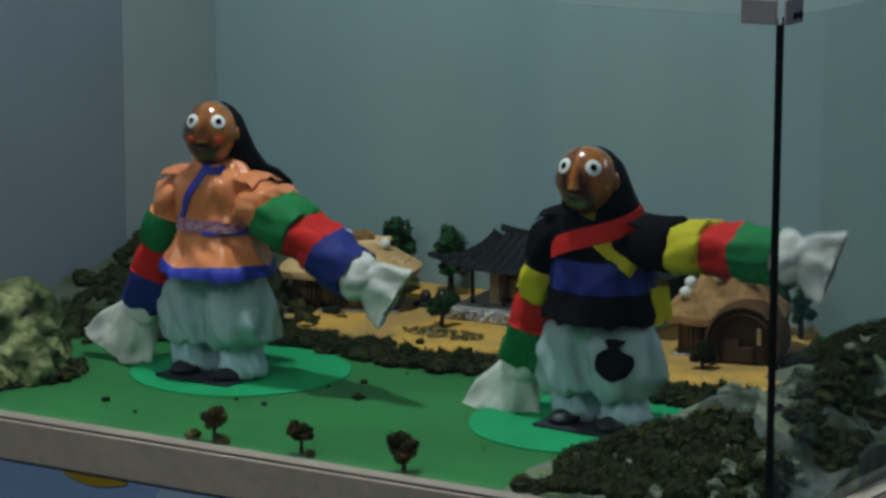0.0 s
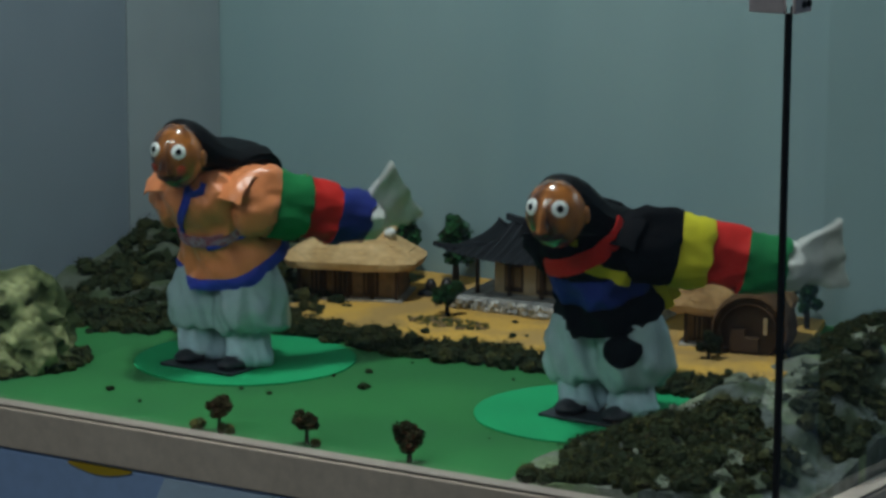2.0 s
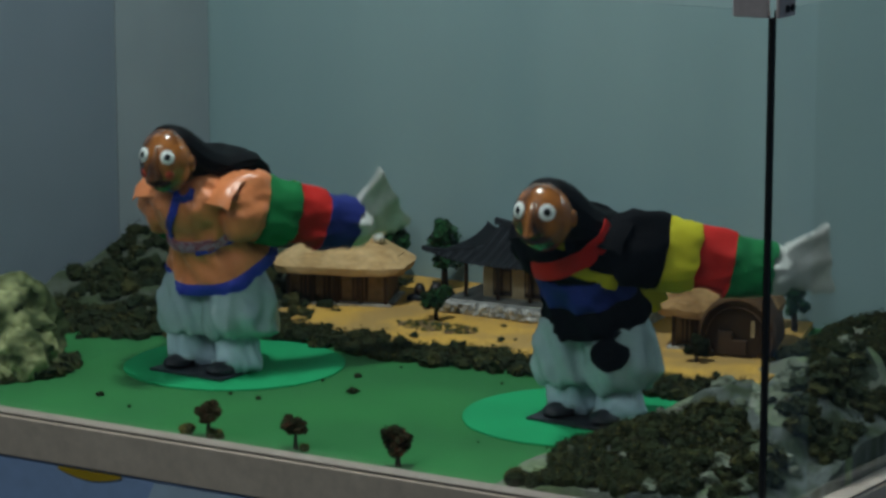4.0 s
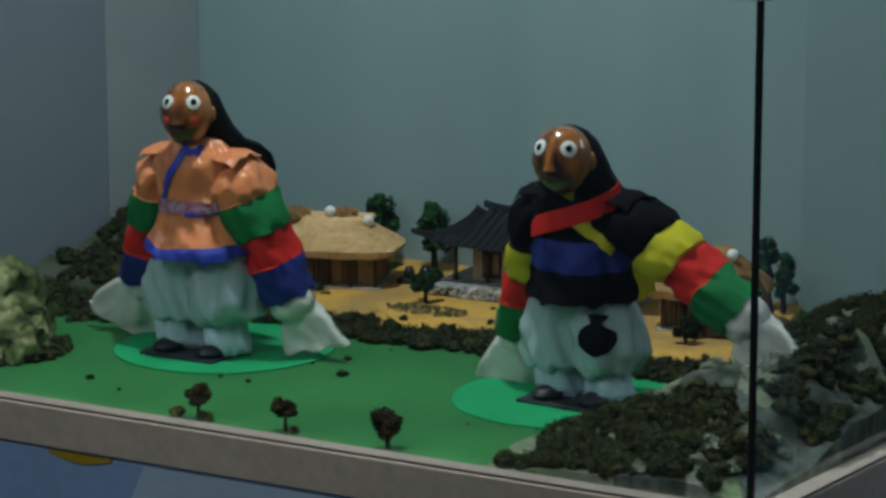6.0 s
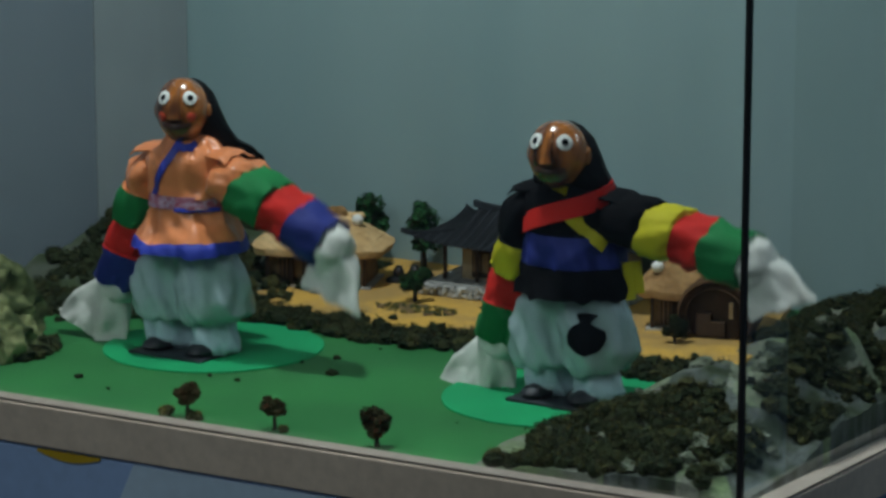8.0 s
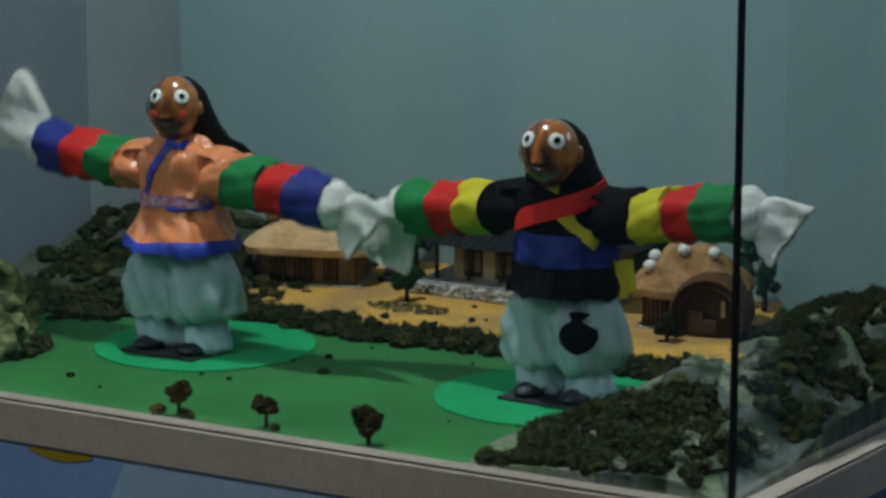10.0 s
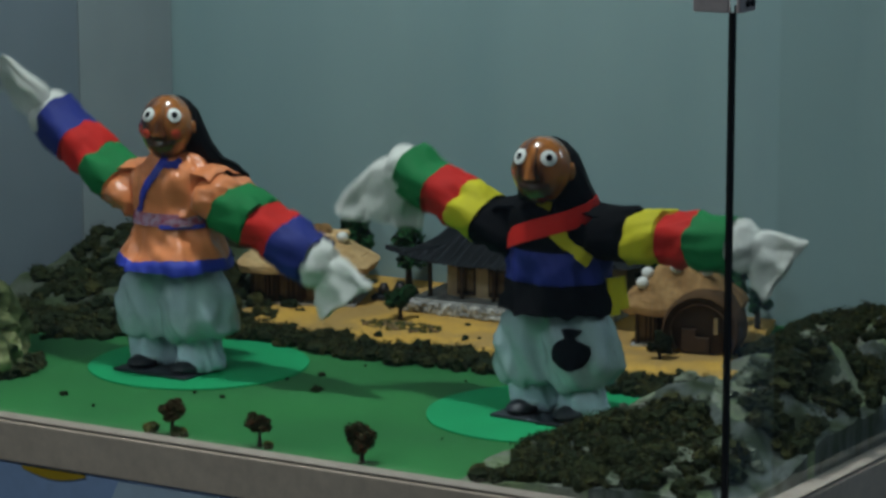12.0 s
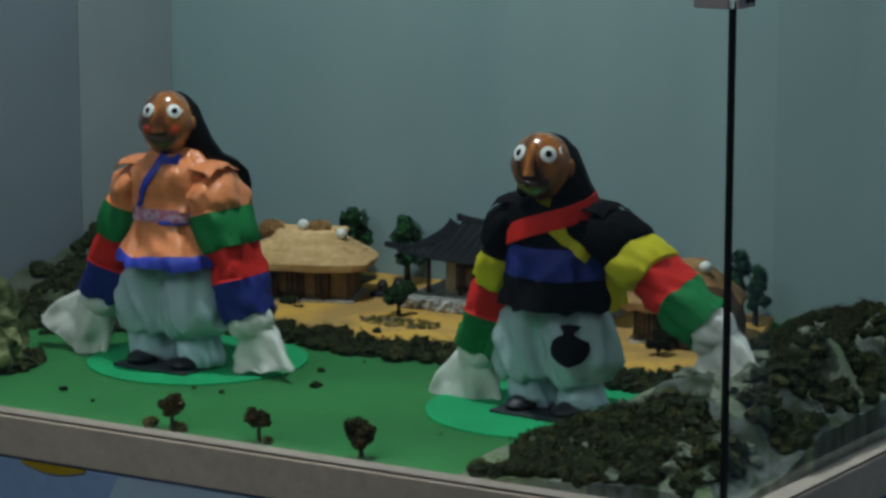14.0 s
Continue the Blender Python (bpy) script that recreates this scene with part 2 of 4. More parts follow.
def leaf_mesh(rng, spots, size, mats=1):
    """Many small folded leaves round the given spots: a mesh from verts and faces. spots: (centre, radius, count)."""
    vs, fs, mi = [], [], []
    for c, r, count in spots:
        for _ in range(count):
            d = Vector((rng.gauss(0, 1), rng.gauss(0, 1), rng.gauss(0, 1))).normalized()
            p = Vector(c) + d * r * (0.55 + 0.5 * rng.random())
            u = Vector((rng.gauss(0, 1), rng.gauss(0, 1), rng.gauss(0, 1))).normalized()
            w = u.cross(d + Vector((0.01, 0, 0))).normalized()
            s = size * (0.6 + 0.9 * rng.random())
            b = len(vs)
            vs += [p - u * s, p + w * s * 0.7 + d * s * 0.3, p + u * s, p - w * s * 0.7 + d * s * 0.3]
            fs += [(b, b + 1, b + 2), (b, b + 2, b + 3)]
            k = rng.randrange(mats)
            mi += [k, k]
    return vs, fs, mi


def ico_shape():
    bm = bmesh.new()
    bmesh.ops.create_icosphere(bm, subdivisions=2, radius=1.0)
    bm.verts.index_update()
    out = [v.co.copy() for v in bm.verts], [[v.index for v in f.verts] for f in bm.faces]
    bm.free()
    return out


ICO = ico_shape()


def clump(rng, bm, p, r, mat=0):
    """A ragged foam-like tuft."""
    ph = rng.random() * 40
    sx, sy, sz = (r * (0.8 + 0.5 * rng.random()) for _ in range(3))
    vs = []
    for c in ICO[0]:
        k = 1 + 0.55 * noise.noise(c * 1.9 + Vector((ph, 0, 0))) + 0.25 * rng.uniform(-1, 1)
        vs.append(bm.verts.new((p[0] + c.x * sx * k, p[1] + c.y * sy * k, p[2] + c.z * sz * 0.85 * k)))
    for f in ICO[1]:
        bm.faces.new([vs[i] for i in f]).material_index = mat


def leafy(rng, name, tufts, parent=None, size=0.0014, per=64):
    """Small leaves over tufts of (centre, radius): a loose skin round their cores."""
    spots = [(Vector(c) + Vector((0, 0, r * 0.15)), r * 1.18, per) for c, r in tufts]
    return leaf_ob(name, leaf_mesh(rng, spots, size, 8), ["bush", "olive", "bush", "sprig", "olive", "bush", "umber", "olive_pale"], parent)


def leaf_ob(name, data, mats, parent=None):
    vs, fs, mi = data
    me = bpy.data.meshes.new(name)
    me.from_pydata([tuple(v) for v in vs], [], fs)
    for m in mats:
        me.materials.append(M[m])
    me.polygons.foreach_set("material_index", mi)
    ob = new(name, me)
    ob.parent = parent
    return ob


def crumple(bm, amount, scale, seed, cuts=2, drape=0.55):
    """Cloth folds: a finer skin, pushed in and out along its normals into broad folds and short sharp creases."""
    bmesh.ops.subdivide_edges(bm, edges=bm.edges[:], cuts=cuts, use_grid_fill=True)
    bmesh.ops.recalc_face_normals(bm, faces=bm.faces)
    bm.normal_update()
    for v in bm.verts:
        q = v.co * scale + Vector((seed, 0, 0))
        lean = Vector((q.x + 0.45 * q.z, q.y, q.z * drape))
        k = 0.9 - 2.6 * abs(noise.noise(lean)) + 0.8 * (0.5 - 2.0 * abs(noise.noise(lean * 2.1 + Vector((7, 3, 1))))) + 0.4 * noise.noise(q * 0.7)
        v.co += v.normal * amount * k


# ---- the case and the hall ----
FRONT, BACK, LEFT = -0.060, 0.780, -1.188
POST = (0.040, -0.062)
SIDE = (0.098, BACK)


def right_edge(y):
    """x of the case's right side at depth y."""
    return POST[0] + (SIDE[0] - POST[0]) * (y - POST[1]) / (SIDE[1] - POST[1])


def structure(ob, name_label, category):
    return tagged(ob, name_label, category, kind="structure")


def build_case():
    bm = bmesh.new()
    prism(bm, [(LEFT, FRONT), (right_edge(FRONT), FRONT), (right_edge(BACK), BACK), (LEFT, BACK)], -0.03, 0.0)
    structure(mesh_ob("ground", bm, "lawn", smooth=False), "green flocked lawn board of the diorama", "ground")
    # back wall in two sheets, left wall in two sheets
    bm = bmesh.new()
    box(bm, LEFT - 0.03, 0.13, BACK, BACK + 0.03, -0.05, 1.25)
    structure(mesh_ob("wall_back", bm, "wall", smooth=False), "teal painted back wall of the case", "wall")
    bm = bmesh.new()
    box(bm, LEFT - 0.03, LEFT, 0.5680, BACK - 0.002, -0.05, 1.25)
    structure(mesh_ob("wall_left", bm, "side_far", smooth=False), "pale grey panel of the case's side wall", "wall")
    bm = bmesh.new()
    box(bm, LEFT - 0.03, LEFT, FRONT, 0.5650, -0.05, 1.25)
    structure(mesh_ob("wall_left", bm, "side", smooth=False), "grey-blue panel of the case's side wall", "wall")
    bm = bmesh.new()
    box(bm, LEFT - 0.028, LEFT - 0.003, 0.5652, 0.5678, -0.05, 1.25)
    structure(mesh_ob("trim", bm, "seam", smooth=False), "dark joint between two wall panels", "trim")
    # rim: a pale top strip over a beige fascia, front and right
    x1 = right_edge(FRONT)
    bm = bmesh.new()
    box(bm, LEFT - 0.03, x1 + 0.026, FRONT - 0.024, FRONT - 0.0005, -0.044, 0.0014, 0, 0.002)
    box(bm, LEFT - 0.03, x1 + 0.025, FRONT - 0.0225, FRONT - 0.0005, 0.0016, 0.0048, 1, 0.001)
    structure(mesh_ob("trim", bm, ["rim", "rim_top"], smooth=False), "beige front rim of the display base with pale top strip", "trim")
    ang = math.atan2(SIDE[0] - POST[0], SIDE[1] - POST[1])
    side_m = pose(right_edge(FRONT), FRONT, 0, 0, 0, -math.degrees(ang))
    bm = bmesh.new()
    box(bm, 0.0005, 0.026, 0.003, 0.85, -0.044, 0.0014, 0, 0.002, side_m)
    box(bm, 0.0005, 0.0245, 0.003, 0.85, 0.0016, 0.0048, 1, 0.001, side_m)
    structure(mesh_ob("trim", bm, ["rim", "rim_top"], smooth=False), "beige side rim of the display base with pale top strip", "trim")
    # cabinet below, with its printed panel
    plinth = holder("display_plinth", pose(-0.56, 0.36, -0.85))
    inv = plinth.matrix_world.inverted()
    bm = bmesh.new()
    box(bm, LEFT, 0.05, FRONT - 0.019, BACK, -0.85, -0.046, 0, 0.003, inv)
    part("cabinet", bm, "blue", plinth, "blue printed cabinet")
    bm = bmesh.new()
    vs = [(-0.785 + 0.085 * i / 12, -0.0500 - 0.0075 * math.sin(math.pi * i / 12)) for i in range(13)]
    rows = [[bm.verts.new(inv @ Vector((x, FRONT - 0.0215 + dy, z))) for x, z in vs + [(-0.700, -0.0475), (-0.785, -0.0475)]] for dy in (0, 0.0022)]
    for r in rows:
        bm.faces.new(r)
    for i in range(len(rows[0])):
        j = (i + 1) % len(rows[0])
        bm.faces.new((rows[0][i], rows[0][j], rows[1][j], rows[1][i]))
    part("printed_band", bm, "yellow_print", plinth, "yellow printed curve")
    bm = bmesh.new()
    low = [(-0.655, -0.048), (-0.30, -0.048), (-0.26, -0.30), (-0.775, -0.30)]
    rows = [[bm.verts.new(inv @ Vector((x, FRONT - 0.0222 + dy, z))) for x, z in low] for dy in (0, 0.0028)]
    for r in rows:
        bm.faces.new(r)
    for i in range(4):
        j = (i + 1) % 4
        bm.faces.new((rows[0][i], rows[0][j], rows[1][j], rows[1][i]))
    part("printed_patch", bm, "sky", plinth, "light blue printed shape")
    tagged(plinth, "blue display cabinet with printed yellow curve", "cabinet")
    # panes
    bm = bmesh.new()
    box(bm, LEFT, right_edge(FRONT) - 0.0021, FRONT - 0.005, FRONT - 0.0006, 0.0042, 0.492)
    pane = structure(mesh_ob("window_1", bm, "glass", smooth=False), "clear front glass pane of the case", "glass pane")
    pane.visible_shadow = False
    bm = bmesh.new()
    box(bm, 0.0006, 0.0030, 0.0012, 0.84, 0.0042, 0.492, m=side_m)
    pane = structure(mesh_ob("window_2", bm, "glass", smooth=False), "clear side glass pane of the case", "glass pane")
    pane.visible_shadow = False
    bm = bmesh.new()
    box(bm, right_edge(FRONT) - 0.0018, right_edge(FRONT) + 0.0030, FRONT - 0.0054, FRONT + 0.0002, 0.0042, 0.486, 0, 0.001)
    structure(mesh_ob("trim", bm, "rubber", smooth=False), "black seal where two glass panes meet", "trim")
    # corner clamp
    c = holder("glass_clamp", pose(right_edge(FRONT), FRONT, 0.4855))
    bm = bmesh.new()
    box(bm, -0.036, 0.0, -0.0105, -0.0058, 0.0, 0.024, 0, 0.0018)
    part("front_plate", bm, "metal", c, "brushed metal plate")
    bm = bmesh.new()
    box(bm, 0.0062, 0.0105, -0.0085, 0.028, 0.0, 0.024, 0, 0.0018)
    part("side_plate", bm, "metal", c, "brushed metal plate")
    for y in (0.008, 0.019):
        bm = bmesh.new()
        disc_at(bm, (0.0110, y, 0.008), (1, 0, 0), 0.0034, 0.0016, 0, 12)
        part("screw", bm, "rubber", c, "dark screw head")
    tagged(c, "small metal corner clamp on the glass edge", "clamp")


def build_hall():
    x0, x1, y0, y1, z0, z1 = -3.2, 3.0, -3.6, 2.2, -0.85, 1.75
    for name, dims, mat, label, cat in (
            ("floor", (x0, x1, y0, y1, z0 - 0.05, z0), "room_floor", "dark vinyl floor of the hall", "floor"),
            ("ceiling", (x0, x1, y0, y1, z1, z1 + 0.05), "room_ceiling", "plain ceiling of the hall", "ceiling"),
            ("wall_north", (x0, x1, y1, y1 + 0.1, z0, z1), "room", "blue-grey hall wall", "wall"),
            ("wall_south", (x0, x1, y0 - 0.1, y0, z0, z1), "room", "blue-grey hall wall", "wall"),
            ("wall_east", (x1, x1 + 0.1, y0, y1, z0, z1), "room", "blue-grey hall wall", "wall"),
            ("wall_west", (x0 - 0.1, x0, y0, y1, z0, z1), "room", "blue-grey hall wall", "wall")):
        bm = bmesh.new()
        box(bm, *dims)
        structure(mesh_ob(name, bm, mat, smooth=False), label, cat)
    # unseen pillars, added to give the side pane dark upright bands to mirror
    for x in (1.12, 1.62):
        bm = bmesh.new()
        box(bm, x, x + 0.16, y1 - 0.14, y1 - 0.002, z0, z1 - 0.002, 0, 0.01)
        structure(mesh_ob("pillar", bm, "seam", smooth=False), "dark square pillar added to mirror as a dark band", "pillar")


build_case()
build_hall()

# ---- the landscape ----


def smooth_step(a, b, v):
    k = min(1.0, max(0.0, (v - a) / (b - a)))
    return k * k * (3 - 2 * k)


def hill_height(x, y):
    """The wooded hill in the front right corner, running back along the right pane."""
    edge = -0.308 + 0.146 * smooth_step(0.06, 0.36, y) + 0.05 * smooth_step(0.38, 0.5, y) - 0.13 * smooth_step(0.46, 0.74, y)
    run = smooth_step(edge, edge + 0.235, x)
    side = smooth_step(-0.20, 0.03, x) * smooth_step(0.0, 0.35, y) * 0.045
    back = 1 - 0.62 * smooth_step(0.52, 0.74, y)
    h = (0.062 * run + side) * back * (0.34 + 0.66 * smooth_step(-0.075, 0.085, y)) * (0.30 + 0.70 * smooth_step(0.0, 0.085, right_edge(y) - x))
    h += 0.022 * smooth_step(-0.27, -0.19, x) * smooth_step(0.44, 0.56, y)
    h += 0.020 * smooth_step(0.07, 0.17, y) * smooth_step(-0.25, -0.15, x) * (1 - smooth_step(0.26, 0.42, y))
    n = noise.fractal(Vector((x * 14, y * 14, 1.3)), 1.0, 2.0, 4)
    r = abs(noise.noise(Vector((x * 22, y * 9, 4.0))))
    return h * (0.94 + 0.30 * n - 0.22 * r) - 0.004 + 0.010 * min(run, 0.2)


def grid_hill(name, fx, x0, x1, y0, y1, nx, ny, mats, label, pick=None):
    bm = bmesh.new()
    rows = []
    for j in range(ny + 1):
        y = y0 + (y1 - y0) * j / ny
        row = []
        for i in range(nx + 1):
            x = x0 + ((x1(y) if callable(x1) else x1) - x0) * i / nx
            row.append(bm.verts.new((x, y, fx(x, y))))
        rows.append(row)
    for j in range(ny):
        for i in range(nx):
            f = bm.faces.new((rows[j][i], rows[j][i + 1], rows[j + 1][i + 1], rows[j + 1][i]))
            if pick:
                f.material_index = pick(f.calc_center_median())
    edge = [e for e in bm.edges if e.is_boundary]
    out = bmesh.ops.extrude_edge_only(bm, edges=edge)
    for v in (g for g in out["geom"] if isinstance(g, bmesh.types.BMVert)):
        v.co.z = -0.006
    ob = mesh_ob(name, bm, mats)
    return tagged(ob, label, "hill", kind="structure")


def right_hill():
    grid_hill("ground", hill_height, -0.33, lambda y: right_edge(y) - 0.003, FRONT + 0.002, BACK - 0.004, 90, 150, ["hill", "rock"],
              "modelled hillside of turf and grey rock", lambda c: 1 if noise.noise(c * 16) + 2.2 * (c.x + 0.06) > 0.02 else 0)
    rng = random.Random(5)
    bm = bmesh.new()
    n = 0
    tufts = []
    while n < 1750:
        x = rng.uniform(-0.305, 0.09)
        y = rng.uniform(FRONT + 0.008, 0.765)
        if x > right_edge(y) - 0.010 or hill_height(x, y) < (0.0015 if y < -0.02 else 0.0075):
            continue
        dense = 1.0 if y < 0.100 else 0.52
        if 0.100 < y < 0.36 and x < -0.02:
            dense = -0.08
        if x > right_edge(y) - 0.08 and y < 0.5:
            dense = 0.60
        if noise.noise(Vector((x * 18, y * 18, 7))) + dense < 0.35 + 0.5 * rng.random():
            continue
        r = rng.uniform(0.0034, 0.0094) * (1.15 if y < 0.2 else 1.0)
        clump(rng, bm, (x, y, hill_height(x, y) + r * 0.45), r * 0.9, 1 if rng.random() < 0.22 else 0)
        tufts.append(((x, y, hill_height(x, y) + r * 0.45), r))
        n += 1
    rocks = bmesh.new()
    for k in range(70):
        if k < 26:
            u = rng.random()
            x, y = -0.270 + 0.034 * u + rng.gauss(0, 0.005), -0.035 + 0.20 * u + rng.gauss(0, 0.008)
        else:
            x, y = rng.uniform(-0.22, 0.02), rng.uniform(FRONT + 0.012, 0.30)
        r = rng.uniform(0.004, 0.010)
        if hill_height(x, y) < 0.006:
            continue
        clump(rng, rocks, (x, y, max(0.0, hill_height(x, y)) + r * 0.25), r, 0)
    tagged(mesh_ob("hill_rocks", rocks, "scree", smooth=False), "pale broken rocks among the hillside bushes", "rocks", kind="stuff")
    leaves = leafy(rng, "hill_leaves", tufts)
    tagged(leaves, "small dark leaves on the hillside bushes", "leaves", kind="stuff")
    tagged(mesh_ob("hill_bushes", bm, ["bush", "olive"], smooth=False), "dark green foam bushes covering the model hillside", "bushes", kind="stuff")


def left_hill_height(x, y):
    h = 0.040 * smooth_step(-0.86, -1.17, x) * smooth_step(0.22, 0.62, y) + 0.02 * smooth_step(-0.80, -1.0, x) * smooth_step(0.30, 0.48, y)
    n = noise.fractal(Vector((x * 12, y * 12, 9.3)), 1.0, 2.0, 4)
    return h * (1 + 0.35 * n) - 0.003


def left_hill():
    grid_hill("ground", left_hill_height, LEFT + 0.003, -0.80, 0.22, BACK - 0.004, 60, 70, ["slope", "rock"],
              "modelled grassy slope against the side wall", lambda c: 1 if noise.noise(c * 13) > 0.25 else 0)
    rng = random.Random(8)
    bm = bmesh.new()
    n = 0
    tufts = []
    while n < 640:
        x, y = rng.uniform(LEFT + 0.015, -0.80), rng.uniform(0.232, 0.74)
        if left_hill_height(x, y) < -0.0022 or noise.noise(Vector((x * 14, y * 14, 2))) < -0.22:
            continue
        r = rng.uniform(0.005, 0.012)
        clump(rng, bm, (x, y, left_hill_height(x, y) + r * 0.4), r * 0.9, 1 if rng.random() < 0.2 else 0)
        tufts.append(((x, y, left_hill_height(x, y) + r * 0.4), r))
        n += 1
    tagged(leafy(rng, "slope_leaves", tufts), "small dark leaves on the slope bushes", "leaves", kind="stuff")
    tagged(mesh_ob("slope_bushes", bm, ["bush", "olive"], smooth=False), "dark foam bushes on the slope by the wall", "bushes", kind="stuff")


def left_rock():
    base = holder("mossy_boulder", pose(-1.026, 0.096, 0))
    rng = random.Random(3)
    bm = bmesh.new()
    for p, r in (((0, 0.02, 0.035), (0.085, 0.075, 0.072)), ((0.062, -0.012, 0.018), (0.042, 0.05, 0.046)), ((-0.07, -0.03, 0.02), (0.06, 0.06, 0.05)), ((0.03, -0.06, 0.005), (0.05, 0.035, 0.03))):
        o = bmesh.ops.create_icosphere(bm, subdivisions=5, radius=1.0)
        ph = rng.random() * 20
        for v in o["verts"]:
            q = v.co * 1.7 + Vector((ph, 0, 0))
            k = 1.04 + 0.14 * noise.fractal(q * 0.8, 1.0, 2.0, 5) - 0.42 * abs(noise.noise(q * 0.9)) - 0.20 * abs(noise.noise(q * 2.0))
            v.co = Vector((p[0] + v.co.x * r[0] * k, p[1] + v.co.y * r[1] * k, max(-0.004, p[2] + v.co.z * r[2] * k)))
    part("rock", bm, "pale_rock", base, "pale lichen-covered rock", True)
    bm = bmesh.new()
    for _ in range(90):
        a, k = rng.uniform(-2.6, 0.9), rng.uniform(0.8, 1.1)
        r = rng.uniform(0.005, 0.011)
        clump(rng, bm, (0.085 * k * math.cos(a) + 0.012, 0.085 * k * math.sin(a), r * 0.5), r, rng.randrange(2))
    for _ in range(14):
        r = rng.uniform(0.006, 0.011)
        clump(rng, bm, (rng.uniform(-0.04, 0.06), rng.uniform(-0.05, 0.0), rng.uniform(0.03, 0.085)), r, 0)
    part("moss", bm, ["bush", "olive"], base, "dark moss tufts")
    tagged(base, "pale mossy model boulder on the lawn", "rock")


HEDGE = [(-0.93, 0.42), (-0.80, 0.425), (-0.70, 0.42), (-0.62, 0.405), (-0.53, 0.42), (-0.42, 0.42), (-0.33, 0.41), (-0.25, 0.40), (-0.20, 0.42)]


BED = (-0.662, 0.520)


def along(points, k):
    k = min(max(k, 0.0), 0.9999) * (len(points) - 1)
    i = int(k)
    a, b = points[i], points[i + 1]
    return a[0] + (b[0] - a[0]) * (k - i), a[1] + (b[1] - a[1]) * (k - i)


def yard():
    rng = random.Random(2)
    bm = bmesh.new()
    front = [along(HEDGE, i / 40) for i in range(41)]
    lo = [bm.verts.new((x, y + 0.008 + 0.006 * noise.noise(Vector((x * 30, 0, 0))), 0.0042)) for x, y in front]
    mid = [bm.verts.new((x + 0.0, 0.5 + 0.08 * 0, 0.0065 + 0.003 * noise.noise(Vector((x * 20, 3, 0))))) for x, y in front]
    hi = [bm.verts.new((-0.93 + (x + 0.93) * 0.90, BACK - 0.003, 0.008)) for x, y in front]
    for a, b in ((lo, mid), (mid, hi)):
        for i in range(40):
            bm.faces.new((a[i], a[i + 1], b[i + 1], b[i]))
    edge = [e for e in bm.edges if e.is_boundary]
    out = bmesh.ops.extrude_edge_only(bm, edges=edge)
    for v in (g for g in out["geom"] if isinstance(g, bmesh.types.BMVert)):
        v.co.z = -0.002
    structure(mesh_ob("ground", bm, "yard"), "ochre sand yard of the model village", "ground")
    bm = bmesh.new()
    tufts = []
    for _ in range(520):
        x, y = along(HEDGE, rng.random())
        x, y = x + rng.gauss(0, 0.008), y + rng.uniform(-0.052, 0.020)
        r = rng.uniform(0.005, 0.0115)
        clump(rng, bm, (x, y, r * 0.5), r * 0.9, 1 if rng.random() < 0.2 else 0)
        tufts.append(((x, y, r * 0.5), r))
    tagged(leafy(rng, "hedge_leaves", tufts), "small dark leaves on the foam hedge", "leaves", kind="stuff")
    tagged(mesh_ob("hedge", bm, ["bush", "olive"], smooth=False), "low dark green foam hedge before the village", "hedge", kind="stuff")
    bm = bmesh.new()
    for _ in range(14):
        x, y = along(HEDGE, rng.uniform(0.2, 0.95))
        y += rng.uniform(0.03, 0.16)
        r = rng.uniform(0.002, 0.005)
        clump(rng, bm, (x, y, 0.006 + r * 0.3), r, rng.randrange(2))
    tagged(mesh_ob("yard_shrubs", bm, ["olive", "bush"], smooth=False), "small scattered shrubs on the sand yard", "shrubs", kind="stuff")
    bm = bmesh.new()
    for _ in range(130):
        a, k = rng.uniform(0, 6.28), math.sqrt(rng.random())
        r = rng.uniform(0.0016, 0.0034)
        clump(rng, bm, (BED[0] + 0.058 * k * math.cos(a), BED[1] + 0.026 * k * math.sin(a), 0.0065 + r * 0.2), r, rng.choice((0, 1, 1, 2)))
    tagged(mesh_ob("vegetable_bed", bm, ["sprig", "olive_pale", "mud"], smooth=False), "low brown and olive vegetable bed on the sand", "plants", kind="stuff")
    bm = bmesh.new()
    for _ in range(9):
        x, y = rng.uniform(-1.0, -0.25), rng.uniform(-0.02, 0.38)
        r = rng.uniform(0.0012, 0.0028)
        clump(rng, bm, (x, y, r * 0.5), r, 0)
    for x, y, r in ((-0.823, 0.047, 0.004), (-0.584, 0.202, 0.0055), (-0.62, 0.27, 0.004)):
        clump(rng, bm, (x, y, r * 0.5), r, 0)
    tagged(mesh_ob("lawn_crumbs", bm, ["bush"], smooth=False), "dark moss crumbs scattered on the lawn", "moss", kind="stuff")


def turf_disc(x, y, seed):
    bm = bmesh.new()
    ring = [Vector((0.130 * (1 + 0.015 * noise.noise(Vector((math.cos(a) * 2, math.sin(a) * 2, seed)))) * math.cos(a),
                    0.130 * (1 + 0.015 * noise.noise(Vector((math.cos(a) * 2, math.sin(a) * 2, seed)))) * math.sin(a), 0)) for a in (2 * math.pi * i / 72 for i in range(72))]
    loft(bm, [[p + Vector((0, 0, 0.0002)) for p in ring], [p + Vector((0, 0, 0.0018)) for p in ring], [p * 0.992 + Vector((0, 0, 0.0024)) for p in ring]])
    ob = mesh_ob("turf_disc", bm, "disc", smooth=False)
    ob.location = (x, y, 0)
    return tagged(ob, "round bright green turf disc on the lawn", "disc", group="turf discs")


right_hill()
left_hill()
left_rock()
yard()
DOLL_A, DOLL_B = (-0.786, 0.216), (-0.294, 0.237)
turf_disc(-0.778, 0.247, 1.0)
turf_disc(-0.310, 0.235, 4.0)


